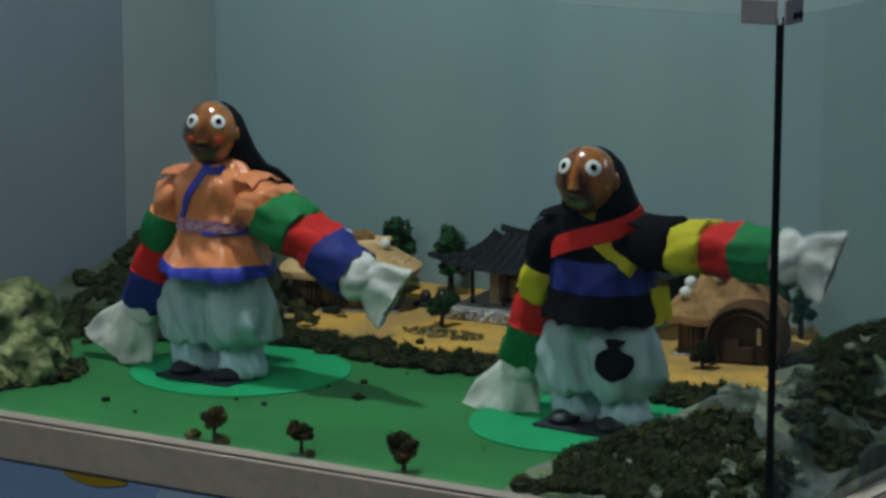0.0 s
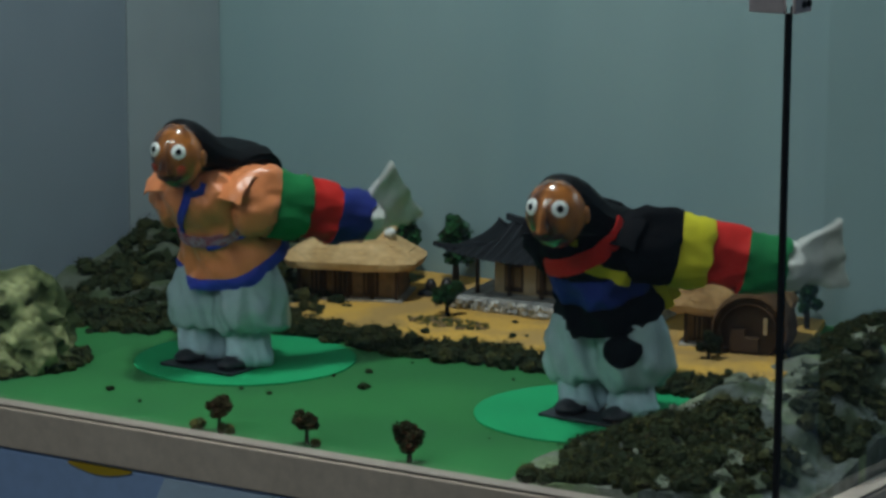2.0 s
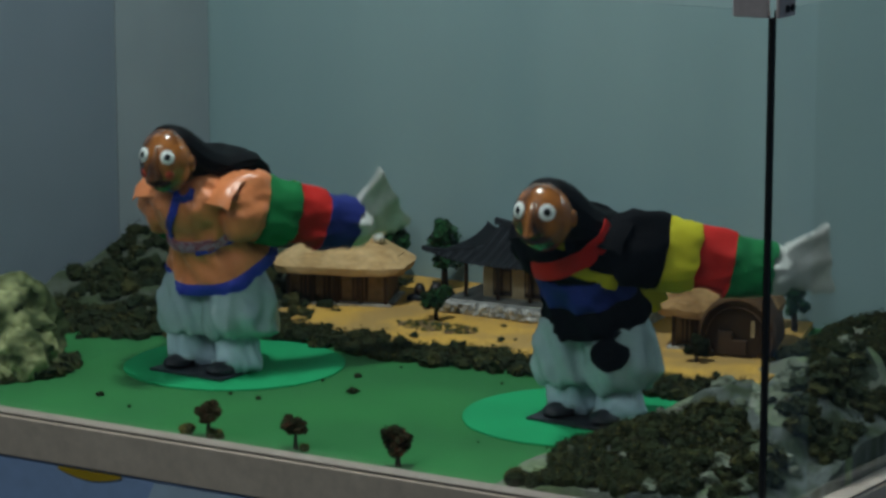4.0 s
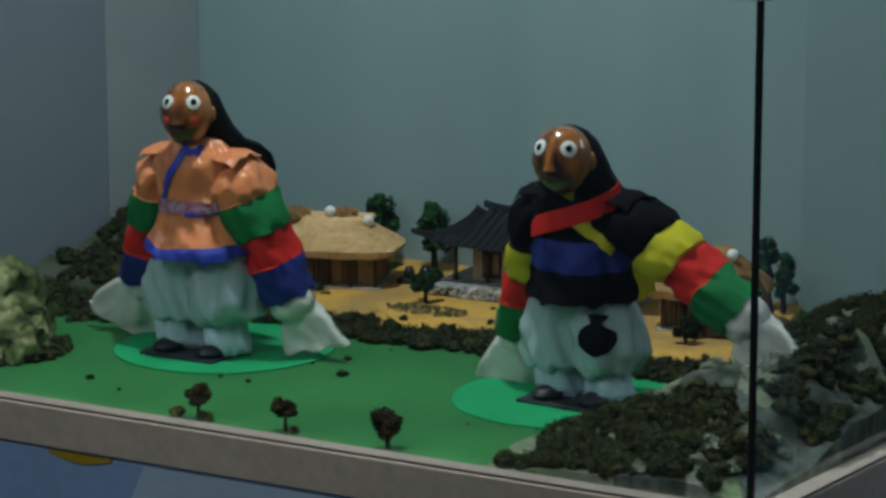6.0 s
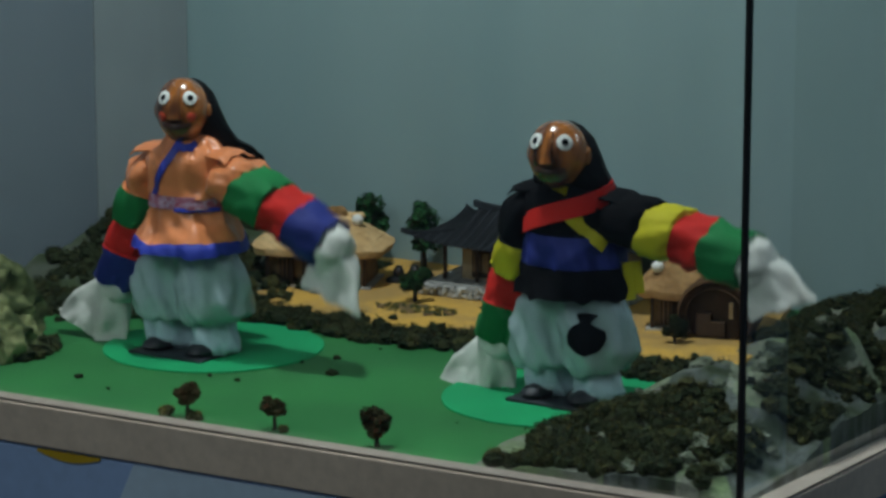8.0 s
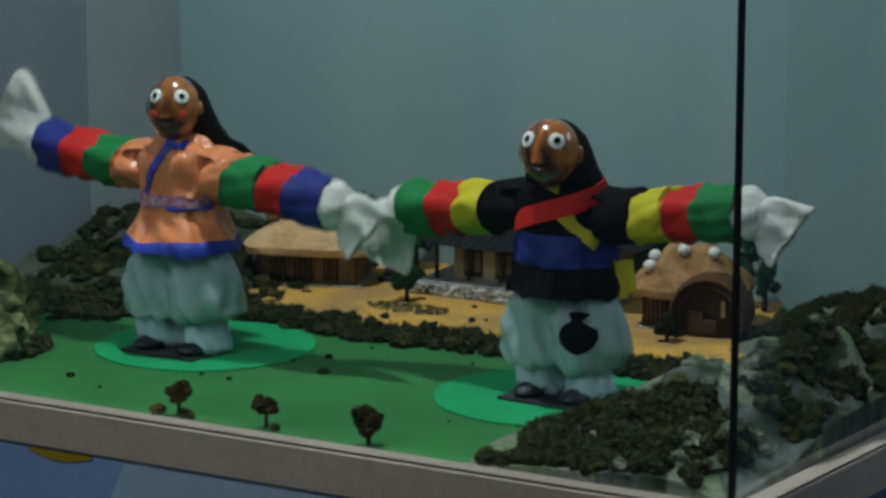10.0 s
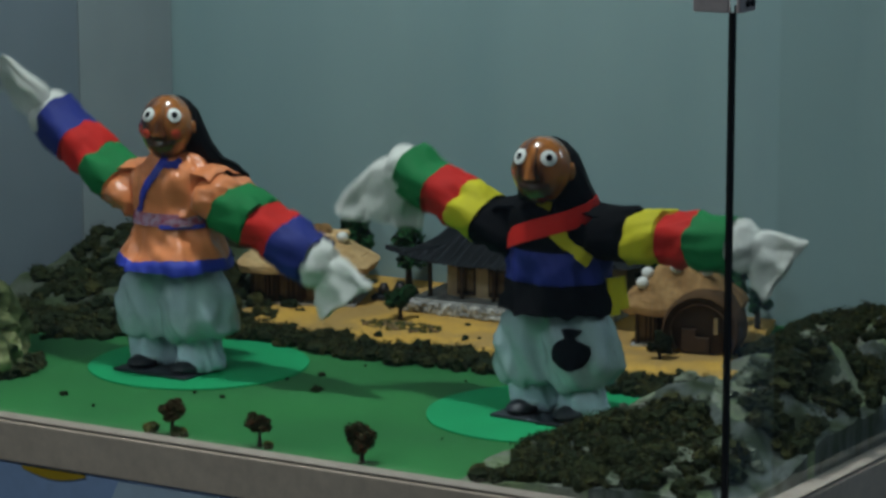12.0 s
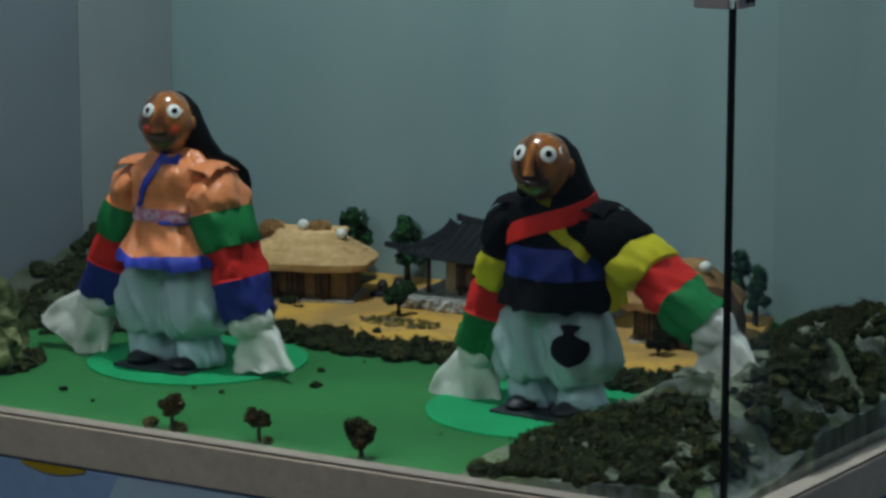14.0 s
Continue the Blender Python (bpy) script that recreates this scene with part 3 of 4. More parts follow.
def small_tree(x, y, height, crown, mats, seed, label, z=0.0, lean=0.0, tall=False, group="model trees"):
    rng = random.Random(seed)
    base = holder("model_tree", pose(x, y, z, 0, lean, 0))
    bm = bmesh.new()
    top = height - crown * (0.9 if not tall else 0.35)
    w = 0.035 * height + 0.0006
    loft(bm, [oval(0.10 * w * math.sin(k * 9), 0, top * k - 0.001, w * (1.5 - k), w * (1.5 - k), 8) for k in (0, 0.12, 0.4, 0.7, 1.0)])
    for i in range(5):
        a = 2 * math.pi * i / 5 + rng.random()
        s = Vector((0, 0, top * rng.uniform(0.6, 0.9)))
        e = s + Vector((math.cos(a) * crown * 0.6, math.sin(a) * crown * 0.6, crown * 0.5))
        q = (e - s).to_track_quat("Z", "Y").to_matrix().to_4x4()
        ln = (e - s).length
        loft(bm, [oval(0, 0, 0, w * 0.45, w * 0.45, 6), oval(0, 0, ln, w * 0.15, w * 0.15, 6)], m=Matrix.Translation(s) @ q)
    part("trunk", bm, "bark", base, smooth=True)
    spots = []
    for i in range(16):
        if tall:
            k = i / 15
            zc = height * 0.40 + height * 0.56 * k
            rr = crown * (1.0 - 0.72 * k) * rng.uniform(0.5, 0.9)
        else:
            zc = height - crown + rng.uniform(-0.55, 0.62) * crown
            rr = crown * 0.95 * math.sqrt(rng.random()) * math.sqrt(max(0.1, 1 - ((zc - height + crown) / crown) ** 2))
        a = rng.random() * 6.3
        spots.append(((rr * math.cos(a), rr * math.sin(a), zc), crown * rng.uniform(0.30, 0.48), 130))
    leaf_ob("crown", leaf_mesh(rng, spots, crown * 0.085 + 0.0004, len(mats)), mats, base)
    return tagged(base, label, "tree", group=group)


def small_bush(x, y, r, seed, label):
    rng = random.Random(seed)
    bm = bmesh.new()
    for _ in range(7):
        clump(rng, bm, (rng.uniform(-0.6, 0.6) * r, rng.uniform(-0.6, 0.6) * r, r * rng.uniform(0.3, 0.9)), r * 0.6, rng.randrange(2))
    ob = mesh_ob("model_bush", bm, ["olive_pale", "olive"], smooth=False)
    ob.location = (x, y, 0)
    return tagged(ob, label, "bush", group="front bushes")


small_tree(-0.613, -0.038, 0.040, 0.0138, ["autumn"], 1, "small russet model tree by the front rim")
small_tree(-0.505, -0.033, 0.037, 0.0130, ["autumn", "bush"], 2, "small russet model tree by the front rim")
small_tree(-0.376, -0.038, 0.043, 0.0172, ["autumn", "bush"], 4, "fuller dark russet model tree by the front rim")
small_bush(-0.637, -0.040, 0.0085, 11, "low olive model bush beside a tree")
small_bush(-0.601, -0.040, 0.0075, 12, "low olive model bush beside a tree")
small_bush(-0.492, -0.036, 0.0060, 13, "low olive model bush beside a tree")
for i, (x, y, h, c) in enumerate(((-0.862, 0.735, 0.090, 0.029), (-0.780, 0.735, 0.086, 0.030), (-0.415, 0.745, 0.088, 0.028), (-0.300, 0.735, 0.088, 0.022), (-0.275, 0.725, 0.072, 0.019))):
    small_tree(x, y, h, c, ["leaf", "leaf", "bush"], 20 + i, "tall green model tree behind the village", 0.006, tall=True, group="village trees")
small_tree(-0.305, 0.515, 0.034, 0.014, ["bush"], 40, "dark little model tree before a thatched house", 0.004)
small_tree(-0.686, 0.556, 0.050, 0.017, ["leaf", "bush"], 41, "grey-green model tree in the yard", 0.004)
small_tree(-0.245, 0.235, 0.020, 0.014, ["bush"], 43, "dark bushy model tree at the hill's foot")


# ---- the village ----


def thatch_roof(bm, length, depth, z0, rise, seed, mat=0, ridge=True):
    """A mounded straw roof with a ragged, sagging eave and a plaited ridge."""
    rings = []
    n = 56
    courses = [(0.86, -0.004), (1.0, -0.009)]
    for i in range(8):
        f = i / 8
        courses += [(1.035 - 0.74 * f ** 1.12, f), (1.028 - 0.74 * f ** 1.12, f + 0.030)]
    courses += [(0.26, 1.0), (0.12, 1.02)]
    for k, (s, h) in enumerate(courses):
        ring = []
        for i in range(n):
            a = 2 * math.pi * i / n
            c, d = math.cos(a), math.sin(a)
            e = 0.50
            px, py = math.copysign(abs(c) ** e, c), math.copysign(abs(d) ** e, d)
            w = 1 + 0.030 * noise.noise(Vector((px * 3, py * 3, seed + k * 0.3))) + 0.012 * noise.noise(Vector((px * 14, py * 14, seed + k)))
            stretch = length / 2 * max(s, 0.30 + 0.4 * s)
            z = z0 + (h if h < 0 else h * rise) + 0.003 * noise.noise(Vector((px * 4, py * 4, seed + 9)))
            ring.append(Vector((stretch * px * w, depth / 2 * s * py * w, z)))
        rings.append(ring)
    loft(bm, rings, mat)
    if ridge:
        for i in range(15):
            x = (i / 14 - 0.5) * length * 0.56
            ball(bm, (x, 0, z0 + rise * 0.985), 0.0075, 0.008, 0.0045, mat, 8, 6)


def thatched_house(place, turn, length, depth, wall, rise, seed, label, round_end=False):
    base = holder("thatched_house", pose(*place, 0, 0, turn))
    l, d = length / 2, depth / 2
    bm = bmesh.new()
    box(bm, -l - 0.008, l + 0.008, -d - 0.012, d + 0.006, -0.003, 0.006, 0, 0.001)
    part("plinth", bm, "stone", base, "low stone plinth")
    bm = bmesh.new()
    box(bm, -l, l, -d, d, 0.006, wall, 0, 0.001)
    part("wall", bm, "mud", base, "brown mud wall")
    for i in range(5):
        x = -l + length * i / 4
        bm = bmesh.new()
        box(bm, x - 0.0022, x + 0.0022, -d - 0.0105, -d - 0.0065, 0.006, wall + 0.006, 0, 0.0004)
        part("post", bm, "timber", base, "dark timber post")
    for x, w in ((-l * 0.62, 0.010), (-l * 0.12, 0.012), (l * 0.45, 0.010)):
        bm = bmesh.new()
        box(bm, x - w, x + w, -d - 0.0022, -d + 0.001, 0.009, wall * 0.86, 0, 0.0004)
        door = part("door", bm, "timber", base, "dark timber door")
        bm = bmesh.new()
        for k in range(3):
            xx = x - w * 0.6 + w * 0.6 * k
            box(bm, xx - 0.0006, xx + 0.0006, -d - 0.0032, -d - 0.0023, 0.012, wall * 0.8)
        part("lattice", bm, "mud", door)
    bm = bmesh.new()
    thatch_roof(bm, length + 0.046, depth + 0.052, wall, rise, seed, ridge=not round_end)
    roof = part("roof", bm, "thatch_warm" if round_end else "thatch", base, "straw thatch roof", True)
    if not round_end:
        for x, q in ((-length * 0.36, 0.017), (length * 0.12, 0.018)):
            bm = bmesh.new()
            ball(bm, (x, 0.0, wall + rise * 0.93), q, q * 0.9, q * 0.62, 0, 16, 10)
            crumple(bm, 0.0030, 130, seed + x * 40, 2)
            part("ridge_tuft", bm, "thatch_dark", roof, "tuft of older brown thatch")
    if round_end:
        # a round-mouthed porch under its own hood of thatch
        mouth = -d - 0.040
        bm = bmesh.new()
        rows = []
        for y, r0, r1 in ((mouth + 0.002, 0.038, 0.041), (mouth - 0.004, 0.039, 0.043), (mouth - 0.001, 0.040, 0.045), (mouth + 0.012, 0.040, 0.046), (mouth + 0.060, 0.038, 0.045)):
            ring = []
            for i in range(15):
                a = math.pi * (i / 14 * 1.36 - 0.18)
                ring.append(Vector((r1 * math.cos(a), y, 0.030 + r1 * math.sin(a) * 1.02)))
            for i in range(15):
                a = math.pi * ((14 - i) / 14 * 1.36 - 0.18)
                ring.append(Vector((r0 * 0.9 * math.cos(a), y, 0.030 + r0 * 0.9 * math.sin(a))))
            rows.append(ring)
        loft(bm, rows)
        crumple(bm, 0.0016, 120, 3.0, 1)
        hood = part("hood", bm, "thatch_brown", base, "dark brown thatch hood over the porch", True)
        hood.matrix_local = pose(0.034, 0, 0)
        # solid dark disc set back in the mouth, painting the shade inside the porch
        bm = bmesh.new()
        loft(bm, [oval(0, 0, z, 0.037, 0.037, 24) for z in (0, 0.012)], m=Matrix.Translation((0.034, mouth + 0.022, 0.032)) @ pose(0, 0, 0, 90))
        part("porch", bm, "timber", base, "dark disc for the shade inside the round porch")
        bm = bmesh.new()
        box(bm, 0.050, 0.055, mouth + 0.004, mouth + 0.0065, 0.028, 0.048, 0, 0.0006)
        part("paper_strip", bm, "plaster", base, "pale hanging strip")
        bm = bmesh.new()
        for x, z, w in ((0.020, 0.034, 0.009), (0.036, 0.024, 0.010)):
            box(bm, x - w, x + w, mouth + 0.002, mouth + 0.0105, 0.006, z, 0, 0.001)
        part("shelf", bm, "timber", base, "brown wooden shelf")
    return tagged(base, label, "house", group="thatched houses")


def gourd(place, r):
    bm = bmesh.new()
    ball(bm, (0, 0, r * 0.9), r, r, r * 0.95, 0, 16, 12)
    ob = mesh_ob("gourd", bm, "gourd")
    ob.location = place
    return tagged(ob, "white round gourd lying on a thatched roof", "gourd", group="gourds")


H1 = thatched_house((-0.857, 0.610, 0.004), 20, 0.128, 0.074, 0.054, 0.037, 2.0, "low thatched model farmhouse with brown timber walls")
H3 = thatched_house((-0.322, 0.615, 0.004), 14, 0.096, 0.066, 0.053, 0.046, 6.0, "thatched model farmhouse with a dark round porch", True)
for h, spots in ((H1, ((-0.002, -0.012), (0.048, -0.012))), (H3, ((-0.040, -0.020), (-0.043, -0.036), (-0.004, -0.024), (0.032, -0.020)))):
    roof = [c for c in h.children if c.name.startswith("roof")][0].data
    tree = BVHTree.FromPolygons([v.co for v in roof.vertices], [list(p.vertices) for p in roof.polygons])
    for x, y in spots:
        hit = tree.ray_cast(Vector((x, y, 0.3)), Vector((0, 0, -1)))[0]
        gourd(h.matrix_world @ (hit - Vector((0, 0, 0.0012))), 0.0078)


def tiled_house(place, turn):
    """A hall with a hipped and gabled tile roof on a stone terrace."""
    base = holder("tiled_house", pose(*place, 0, 0, turn))
    L, D, H = 0.112, 0.055, 0.057
    bm = bmesh.new()
    box(bm, -L - 0.02, L + 0.02, -D - 0.024, D + 0.01, -0.012, 0.012, 0, 0.0015)
    part("terrace", bm, "stone", base, "pale stone terrace")
    bm = bmesh.new()
    box(bm, -L * 0.84, L, -D * 0.86, D, 0.012, H + 0.006, 0, 0.001)
    part("wall", bm, "plaster", base, "ochre plaster wall")
    for i in range(6):
        x = -L + 2 * L * i / 5
        for y in (-D - 0.004,) if i else (-D - 0.004, 0.0, D - 0.004):
            bm = bmesh.new()
            loft(bm, [oval(x, y, z, 0.0030, 0.0030, 8) for z in (0.011, H + 0.008)])
            part("post", bm, "timber", base, "dark round timber post")
    bm = bmesh.new()
    box(bm, -L - 0.004, L + 0.004, -D - 0.008, -D - 0.001, H, H + 0.006, 0, 0.0008)
    part("beam", bm, "timber", base, "dark timber beam")
    for x in (-0.066, -0.022, 0.022, 0.064):
        bm = bmesh.new()
        box(bm, x - 0.013, x + 0.013, -D * 0.86 - 0.002, -D * 0.86 + 0.001, 0.015, H - 0.004, 0, 0.0005)
        d = part("door", bm, "timber", base, "dark lattice door")
        bm = bmesh.new()
        for s in (-1, 1):
            box(bm, x + s * 0.006 - 0.0045, x + s * 0.006 + 0.0045, -D * 0.86 - 0.003, -D * 0.86 - 0.0021, 0.022, H - 0.010)
        part("panel", bm, "mud", d)
    # curved roof: eaves sweep up at the corners
    def top(u, v):
        lift = 0.012 * (abs(u) ** 4) * (abs(v) ** 3) + 0.004 * abs(u) ** 4
        hip = min(1.0, (1 - abs(u)) / 0.36)
        slope = (1 - abs(v)) ** 1.25 if abs(u) < 0.62 else min((1 - abs(v)), hip * 0.40) ** 1.1
        return H + 0.004 + lift + 0.034 * slope
    bm = bmesh.new()
    nu, nv = 64, 24
    grid = [[bm.verts.new(((L + 0.046) * (2 * i / nu - 1), (D + 0.040) * (2 * j / nv - 1), top(2 * i / nu - 1, 2 * j / nv - 1))) for i in range(nu + 1)] for j in range(nv + 1)]
    for j in range(nv):
        for i in range(nu):
            bm.faces.new((grid[j][i], grid[j][i + 1], grid[j + 1][i + 1], grid[j + 1][i]))
    bmesh.ops.solidify(bm, geom=bm.faces[:], thickness=0.003)
    roof = part("roof", bm, "tile", base, "dark grey tile roof with upswept eaves")
    for i in range(25):
        x = (L + 0.044) * (2 * (i + 0.5) / 25 - 1)
        u = x / (L + 0.046)
        bm = bmesh.new()
        vmin = 0.03 if abs(u) < 0.64 else 1 - min(1.0, (1 - abs(u)) / 0.36) * 0.40
        rows = []
        for k in range(9):
            v = -(vmin + (0.995 - vmin) * k / 8)
            z = top(u, v)
            y = (D + 0.040) * v
            rows.append([Vector((x + 0.0019 * math.cos(a), y, z + 0.0002 + 0.0022 * math.sin(a))) for a in (0, math.pi / 4, math.pi / 2, 3 * math.pi / 4, math.pi, 1.5 * math.pi)])
        loft(bm, rows)
        part("tile_row", bm, "tile", roof, smooth=True)
    bm = bmesh.new()
    loft(bm, [[Vector((x, y, H + 0.035 + z + 0.006 * abs(x / 0.099) ** 4)) for y, z in ((-0.004, 0), (0.004, 0), (0.0034, 0.008), (-0.0034, 0.008))] for x in [0.099 * (k / 8 - 1) for k in range(17)]])
    part("ridge", bm, "tile", roof, "thick tile ridge")
    for s in (-1, 1):
        for w in (-1, 1):
            bm = bmesh.new()
            pts = []
            for k in range(9):
                u, v = s * (0.64 + 0.35 * k / 8), w * (0.60 + 0.39 * k / 8)
                pts.append(Vector(((L + 0.046) * u, (D + 0.040) * v, top(u, v))))
            loft(bm, [[p + Vector((0, dy, dz)) for dy, dz in ((-0.0028, -0.001), (0.0028, -0.001), (0.0022, 0.0045), (-0.0022, 0.0045))] for p in pts])
            part("hip_ridge", bm, "tile", roof)
    return tagged(base, "model hall with dark tiled hip roof on stone terrace", "house")


H2 = tiled_house((-0.574, 0.690, 0.013), 4)


def jar(x, y, r, z):
    bm = bmesh.new()
    loft(bm, [oval(0, 0, r * h, r * k, r * k, 14) for h, k in ((0, 0.55), (0.5, 0.92), (1.0, 1.0), (1.5, 0.82), (1.75, 0.6), (1.85, 0.66), (1.95, 0.62), (2.1, 0.2))])
    ob = mesh_ob("storage_jar", bm, "jar")
    ob.location = (x, y, z)
    return tagged(ob, "dark glazed storage jar beside the tiled hall", "jar", group="jars")


SLAB = (-0.757, 0.652)
bm = bmesh.new()
box(bm, -0.024, 0.024, -0.012, 0.012, 0.0, 0.007, 0, 0.0015)
ob = mesh_ob("stone_slab", bm, "tile", smooth=False)
ob.matrix_world = pose(SLAB[0], SLAB[1], 0.0065, 0, 0, 8)
tagged(ob, "dark flat stone slab beside the tiled hall", "slab")
for x, y, r in ((-0.010, -0.002, 0.0076), (0.012, 0.002, 0.0088)):
    jar(SLAB[0] + x, SLAB[1] + y, r, 0.0132)
jar(-0.732, 0.668, 0.0072, 0.0075)
bm = bmesh.new()
rng = random.Random(4)
for i in range(30):
    x = -0.705 + 0.0095 * i
    for k in range(2):
        clump(rng, bm, (x + rng.uniform(-0.002, 0.002), 0.601 + rng.uniform(-0.002, 0.002), 0.011 + 0.007 * k), 0.0052, 0)
tagged(mesh_ob("stone_wall", bm, "stone", smooth=False), "low wall of pale stones in the yard", "stone wall", kind="stuff")

# ---- the dolls ----


def surface_strip(bm, path, width, thick, mat):
    """A band of cloth along a path of (point, outward direction)."""
    rows = []
    for i, (p, o) in enumerate(path):
        a = path[max(i - 1, 0)][0]
        b = path[min(i + 1, len(path) - 1)][0]
        side = (b - a).cross(o).normalized() * width / 2
        rows.append([p - side - o * thick, p + side - o * thick, p + side + o * thick * 0.4, p + o * thick, p - side + o * thick * 0.4])
    loft(bm, rows, mat)


def doll_legs(parent, spec):
    """Puffed trousers gathered at the ankles, and the shoes on their base plate."""
    bm = bmesh.new()
    s, r = spec["stance"], spec["leg"]
    for k in (-1, 1):
        x = k * s
        top = spec["waist"]
        c = spec["cuff"]
        rings = [oval(x * (1 - 0.48 * smooth_step(c + 0.045, top - 0.010, z)), 0, z, q * 1.0, q * 0.95, 30, w, 7, k) for z, q, w in (
            (0.009, r * 0.54, 0.03), (0.012, r * 0.62, 0.04), (c * 0.40, r * 0.65, 0.05), (c * 0.75, r * 0.62, 0.05), (c * 0.88, r * 0.56, 0.05), (c, r * 0.58, 0.06),
            (c - 0.004, r * 0.74, 0.06), (c - 0.002, r * 0.86, 0.06), (c + 0.008, r * 0.98, 0.05), (c + 0.020, r * 1.04, 0.04), (c + 0.038, r * (1.05 - spec["taper"]), 0.035), (c + 0.058, r * (1.02 - 2 * spec["taper"]), 0.03), (top - 0.012, r * (0.90 - 2 * spec["taper"]), 0.03), (top + 0.002, r * 0.58, 0.02))]
        loft(bm, rings, [2] * 5 + [0] * (len(rings) - 6))
    crumple(bm, 0.0062, 27, 3.0 + s * 90, 2, 0.45)
    if spec["pouch"]:
        # a flat dark pouch sewn on the cloth of one leg: bag, neck and flared mouth
        tree = BVHTree.FromBMesh(bm)
        out = Vector((math.sin(radians(14)), -math.cos(radians(14)), 0))
        side = Vector((out.y, -out.x, 0)) * -1
        mid = Vector((s, 0, spec["cuff"] + 0.040))

        def on_cloth(u, w, off):
            p = mid + side * u + Vector((0, 0, w)) + out * 0.09
            hit = tree.ray_cast(p, -out)[0]
            return (hit if hit else p - out * 0.05) + out * off

        shape = [(-0.018, 0.002), (-0.0145, 0.0125), (-0.008, 0.0195), (0.0, 0.0220), (0.008, 0.0195), (0.0130, 0.0130), (0.0160, 0.0060), (0.0180, 0.0065), (0.0225, 0.0105), (0.0255, 0.0120), (0.0265, 0.0040)]
        for q in (0.0008, 0.0036):
            rows = [[bm.verts.new(on_cloth(h * (2 * i / 8 - 1) + 0.001 * math.sin(w * 300), w, q)) for i in range(9)] for w, h in shape]
            for a, b in zip(rows, rows[1:]):
                for i in range(8):
                    bm.faces.new((a[i], a[i + 1], b[i + 1], b[i])).material_index = 1
    legs = part("trousers", bm, ["satin", "black", "cuff"], parent, "pale satin trousers gathered at the ankles", True)
    bm = bmesh.new()
    for k in (-1, 1):
        ball(bm, (k * s, -0.022, 0.011), 0.017, 0.026, 0.009, 0, 14, 8)
        surface_strip(bm, [(Vector((k * s + 0.019 * math.sin(a), -0.012 - 0.020 * math.cos(a), 0.0165)), Vector((math.sin(a), -math.cos(a), 0.4)).normalized()) for a in [-1.2 + 0.3 * i for i in range(9)]], 0.0045, 0.0012, 1)
    box(bm, -0.055, 0.050, -0.052, 0.030, 0.0022, 0.0058, 0, 0.001)
    part("shoes", bm, ["shoe", "satin"], parent, "dark shoes with pale straps on a base plate", True)
    return legs


def head(bm, z, r, tall, idx):
    """A carved mask: brow, long nose, ring eyes, dark mouth, and hair behind."""
    n = 26
    rings = []
    for k in range(15):
        a = math.pi * (k + 0.35) / 15.7 - math.pi / 2
        q = math.cos(a)
        zz = tall * math.sin(a)
        q *= 1.0 if zz > 0 else 1.0 - 0.10 * (-zz / tall)
        rings.append([Vector((r * q * math.cos(t), -0.004 + r * 0.98 * q * math.sin(t), z + zz)) for t in (2 * math.pi * i / n for i in range(n))])
    loft(bm, rings, idx["mask"])
    front = -0.004 - r
    # nose and brow
    loft(bm, [[Vector((x * w, front + 0.006 - d * y, zz)) for x, y in ((-1, 0), (1, 0), (0.7, 0.8), (0, 1.0), (-0.7, 0.8))]
              for zz, w, d in ((z + tall * 0.66, 0.0034, 0.000), (z + tall * 0.40, 0.0048, 0.0075), (z + tall * 0.05, 0.0066, 0.0125), (z - tall * 0.26, 0.0094, 0.0165), (z - tall * 0.34, 0.0088, 0.008))], idx["mask"])
    for s in (-1, 1):
        d = Vector((s * 0.50, -0.80, 0.30)).normalized()
        c = Vector((s * r * 0.48, -0.0045 - r * 0.735, z + tall * 0.36))
        disc_at(bm, c, d, r * 0.27, 0.0020, idx["eye"], 22)
        disc_at(bm, c + d * 0.0018, d, r * 0.115, 0.0010, idx["pupil"], 16)
        if idx["cheek"] >= 0:
            d = Vector((s * 0.62, -0.78, -0.12)).normalized()
            disc_at(bm, Vector((s * r * 0.56, -0.004 - r * 0.78, z - tall * 0.20)), d, r * 0.18, 0.0016, idx["cheek"], 16)
        ball(bm, (s * r * 0.98, 0.0, z - tall * 0.02), 0.004, 0.007, 0.010, idx["mask"], 10, 8)
    surface_strip(bm, [(Vector((r * 0.56 * math.sin(a), -0.0045 - r * 0.90 * math.cos(a * 0.62), z - tall * (0.52 - 0.10 * abs(math.sin(a))))), Vector((math.sin(a * 0.6), -math.cos(a * 0.6), 0))) for a in [(-1.2 + 0.3 * i) for i in range(9)]],
                  0.0052, 0.0014, idx["lips"])


def hair(bm, z, r, tall, wide, low, sweep, idx):
    """Long black hair: close on the skull, then a thick veil that slopes back over the shoulders."""
    neck = z - tall
    rows = []
    for zz, rx, ry, cy in ((z + tall * 0.90, 0.008, 0.006, 0.014), (z + tall * 0.76, r * 0.56, r * 0.42, 0.015), (z + tall * 0.45, r * 0.90, r * 0.66, 0.017),
                           (z, r * 1.10, r * 0.84, 0.018), (z - tall * 0.5, r * 1.26, r * 0.90, 0.019 + sweep * 0.12), (neck, r * 1.46, r * 0.90, 0.024 + sweep * 0.36),
                           (neck - 0.010, wide * 0.92, r * 0.84, 0.034 + sweep * 0.62), (neck - 0.022, wide, r * 0.62, 0.038 + sweep * 0.92), (low + 0.014, wide * 1.02, r * 0.46, 0.042 + sweep), (low, wide * 0.95, r * 0.34, 0.043 + sweep * 1.04)):
        rows.append(oval(0, cy, zz, rx, ry, 40, 0.035, 13))
    loft(bm, rows, idx)


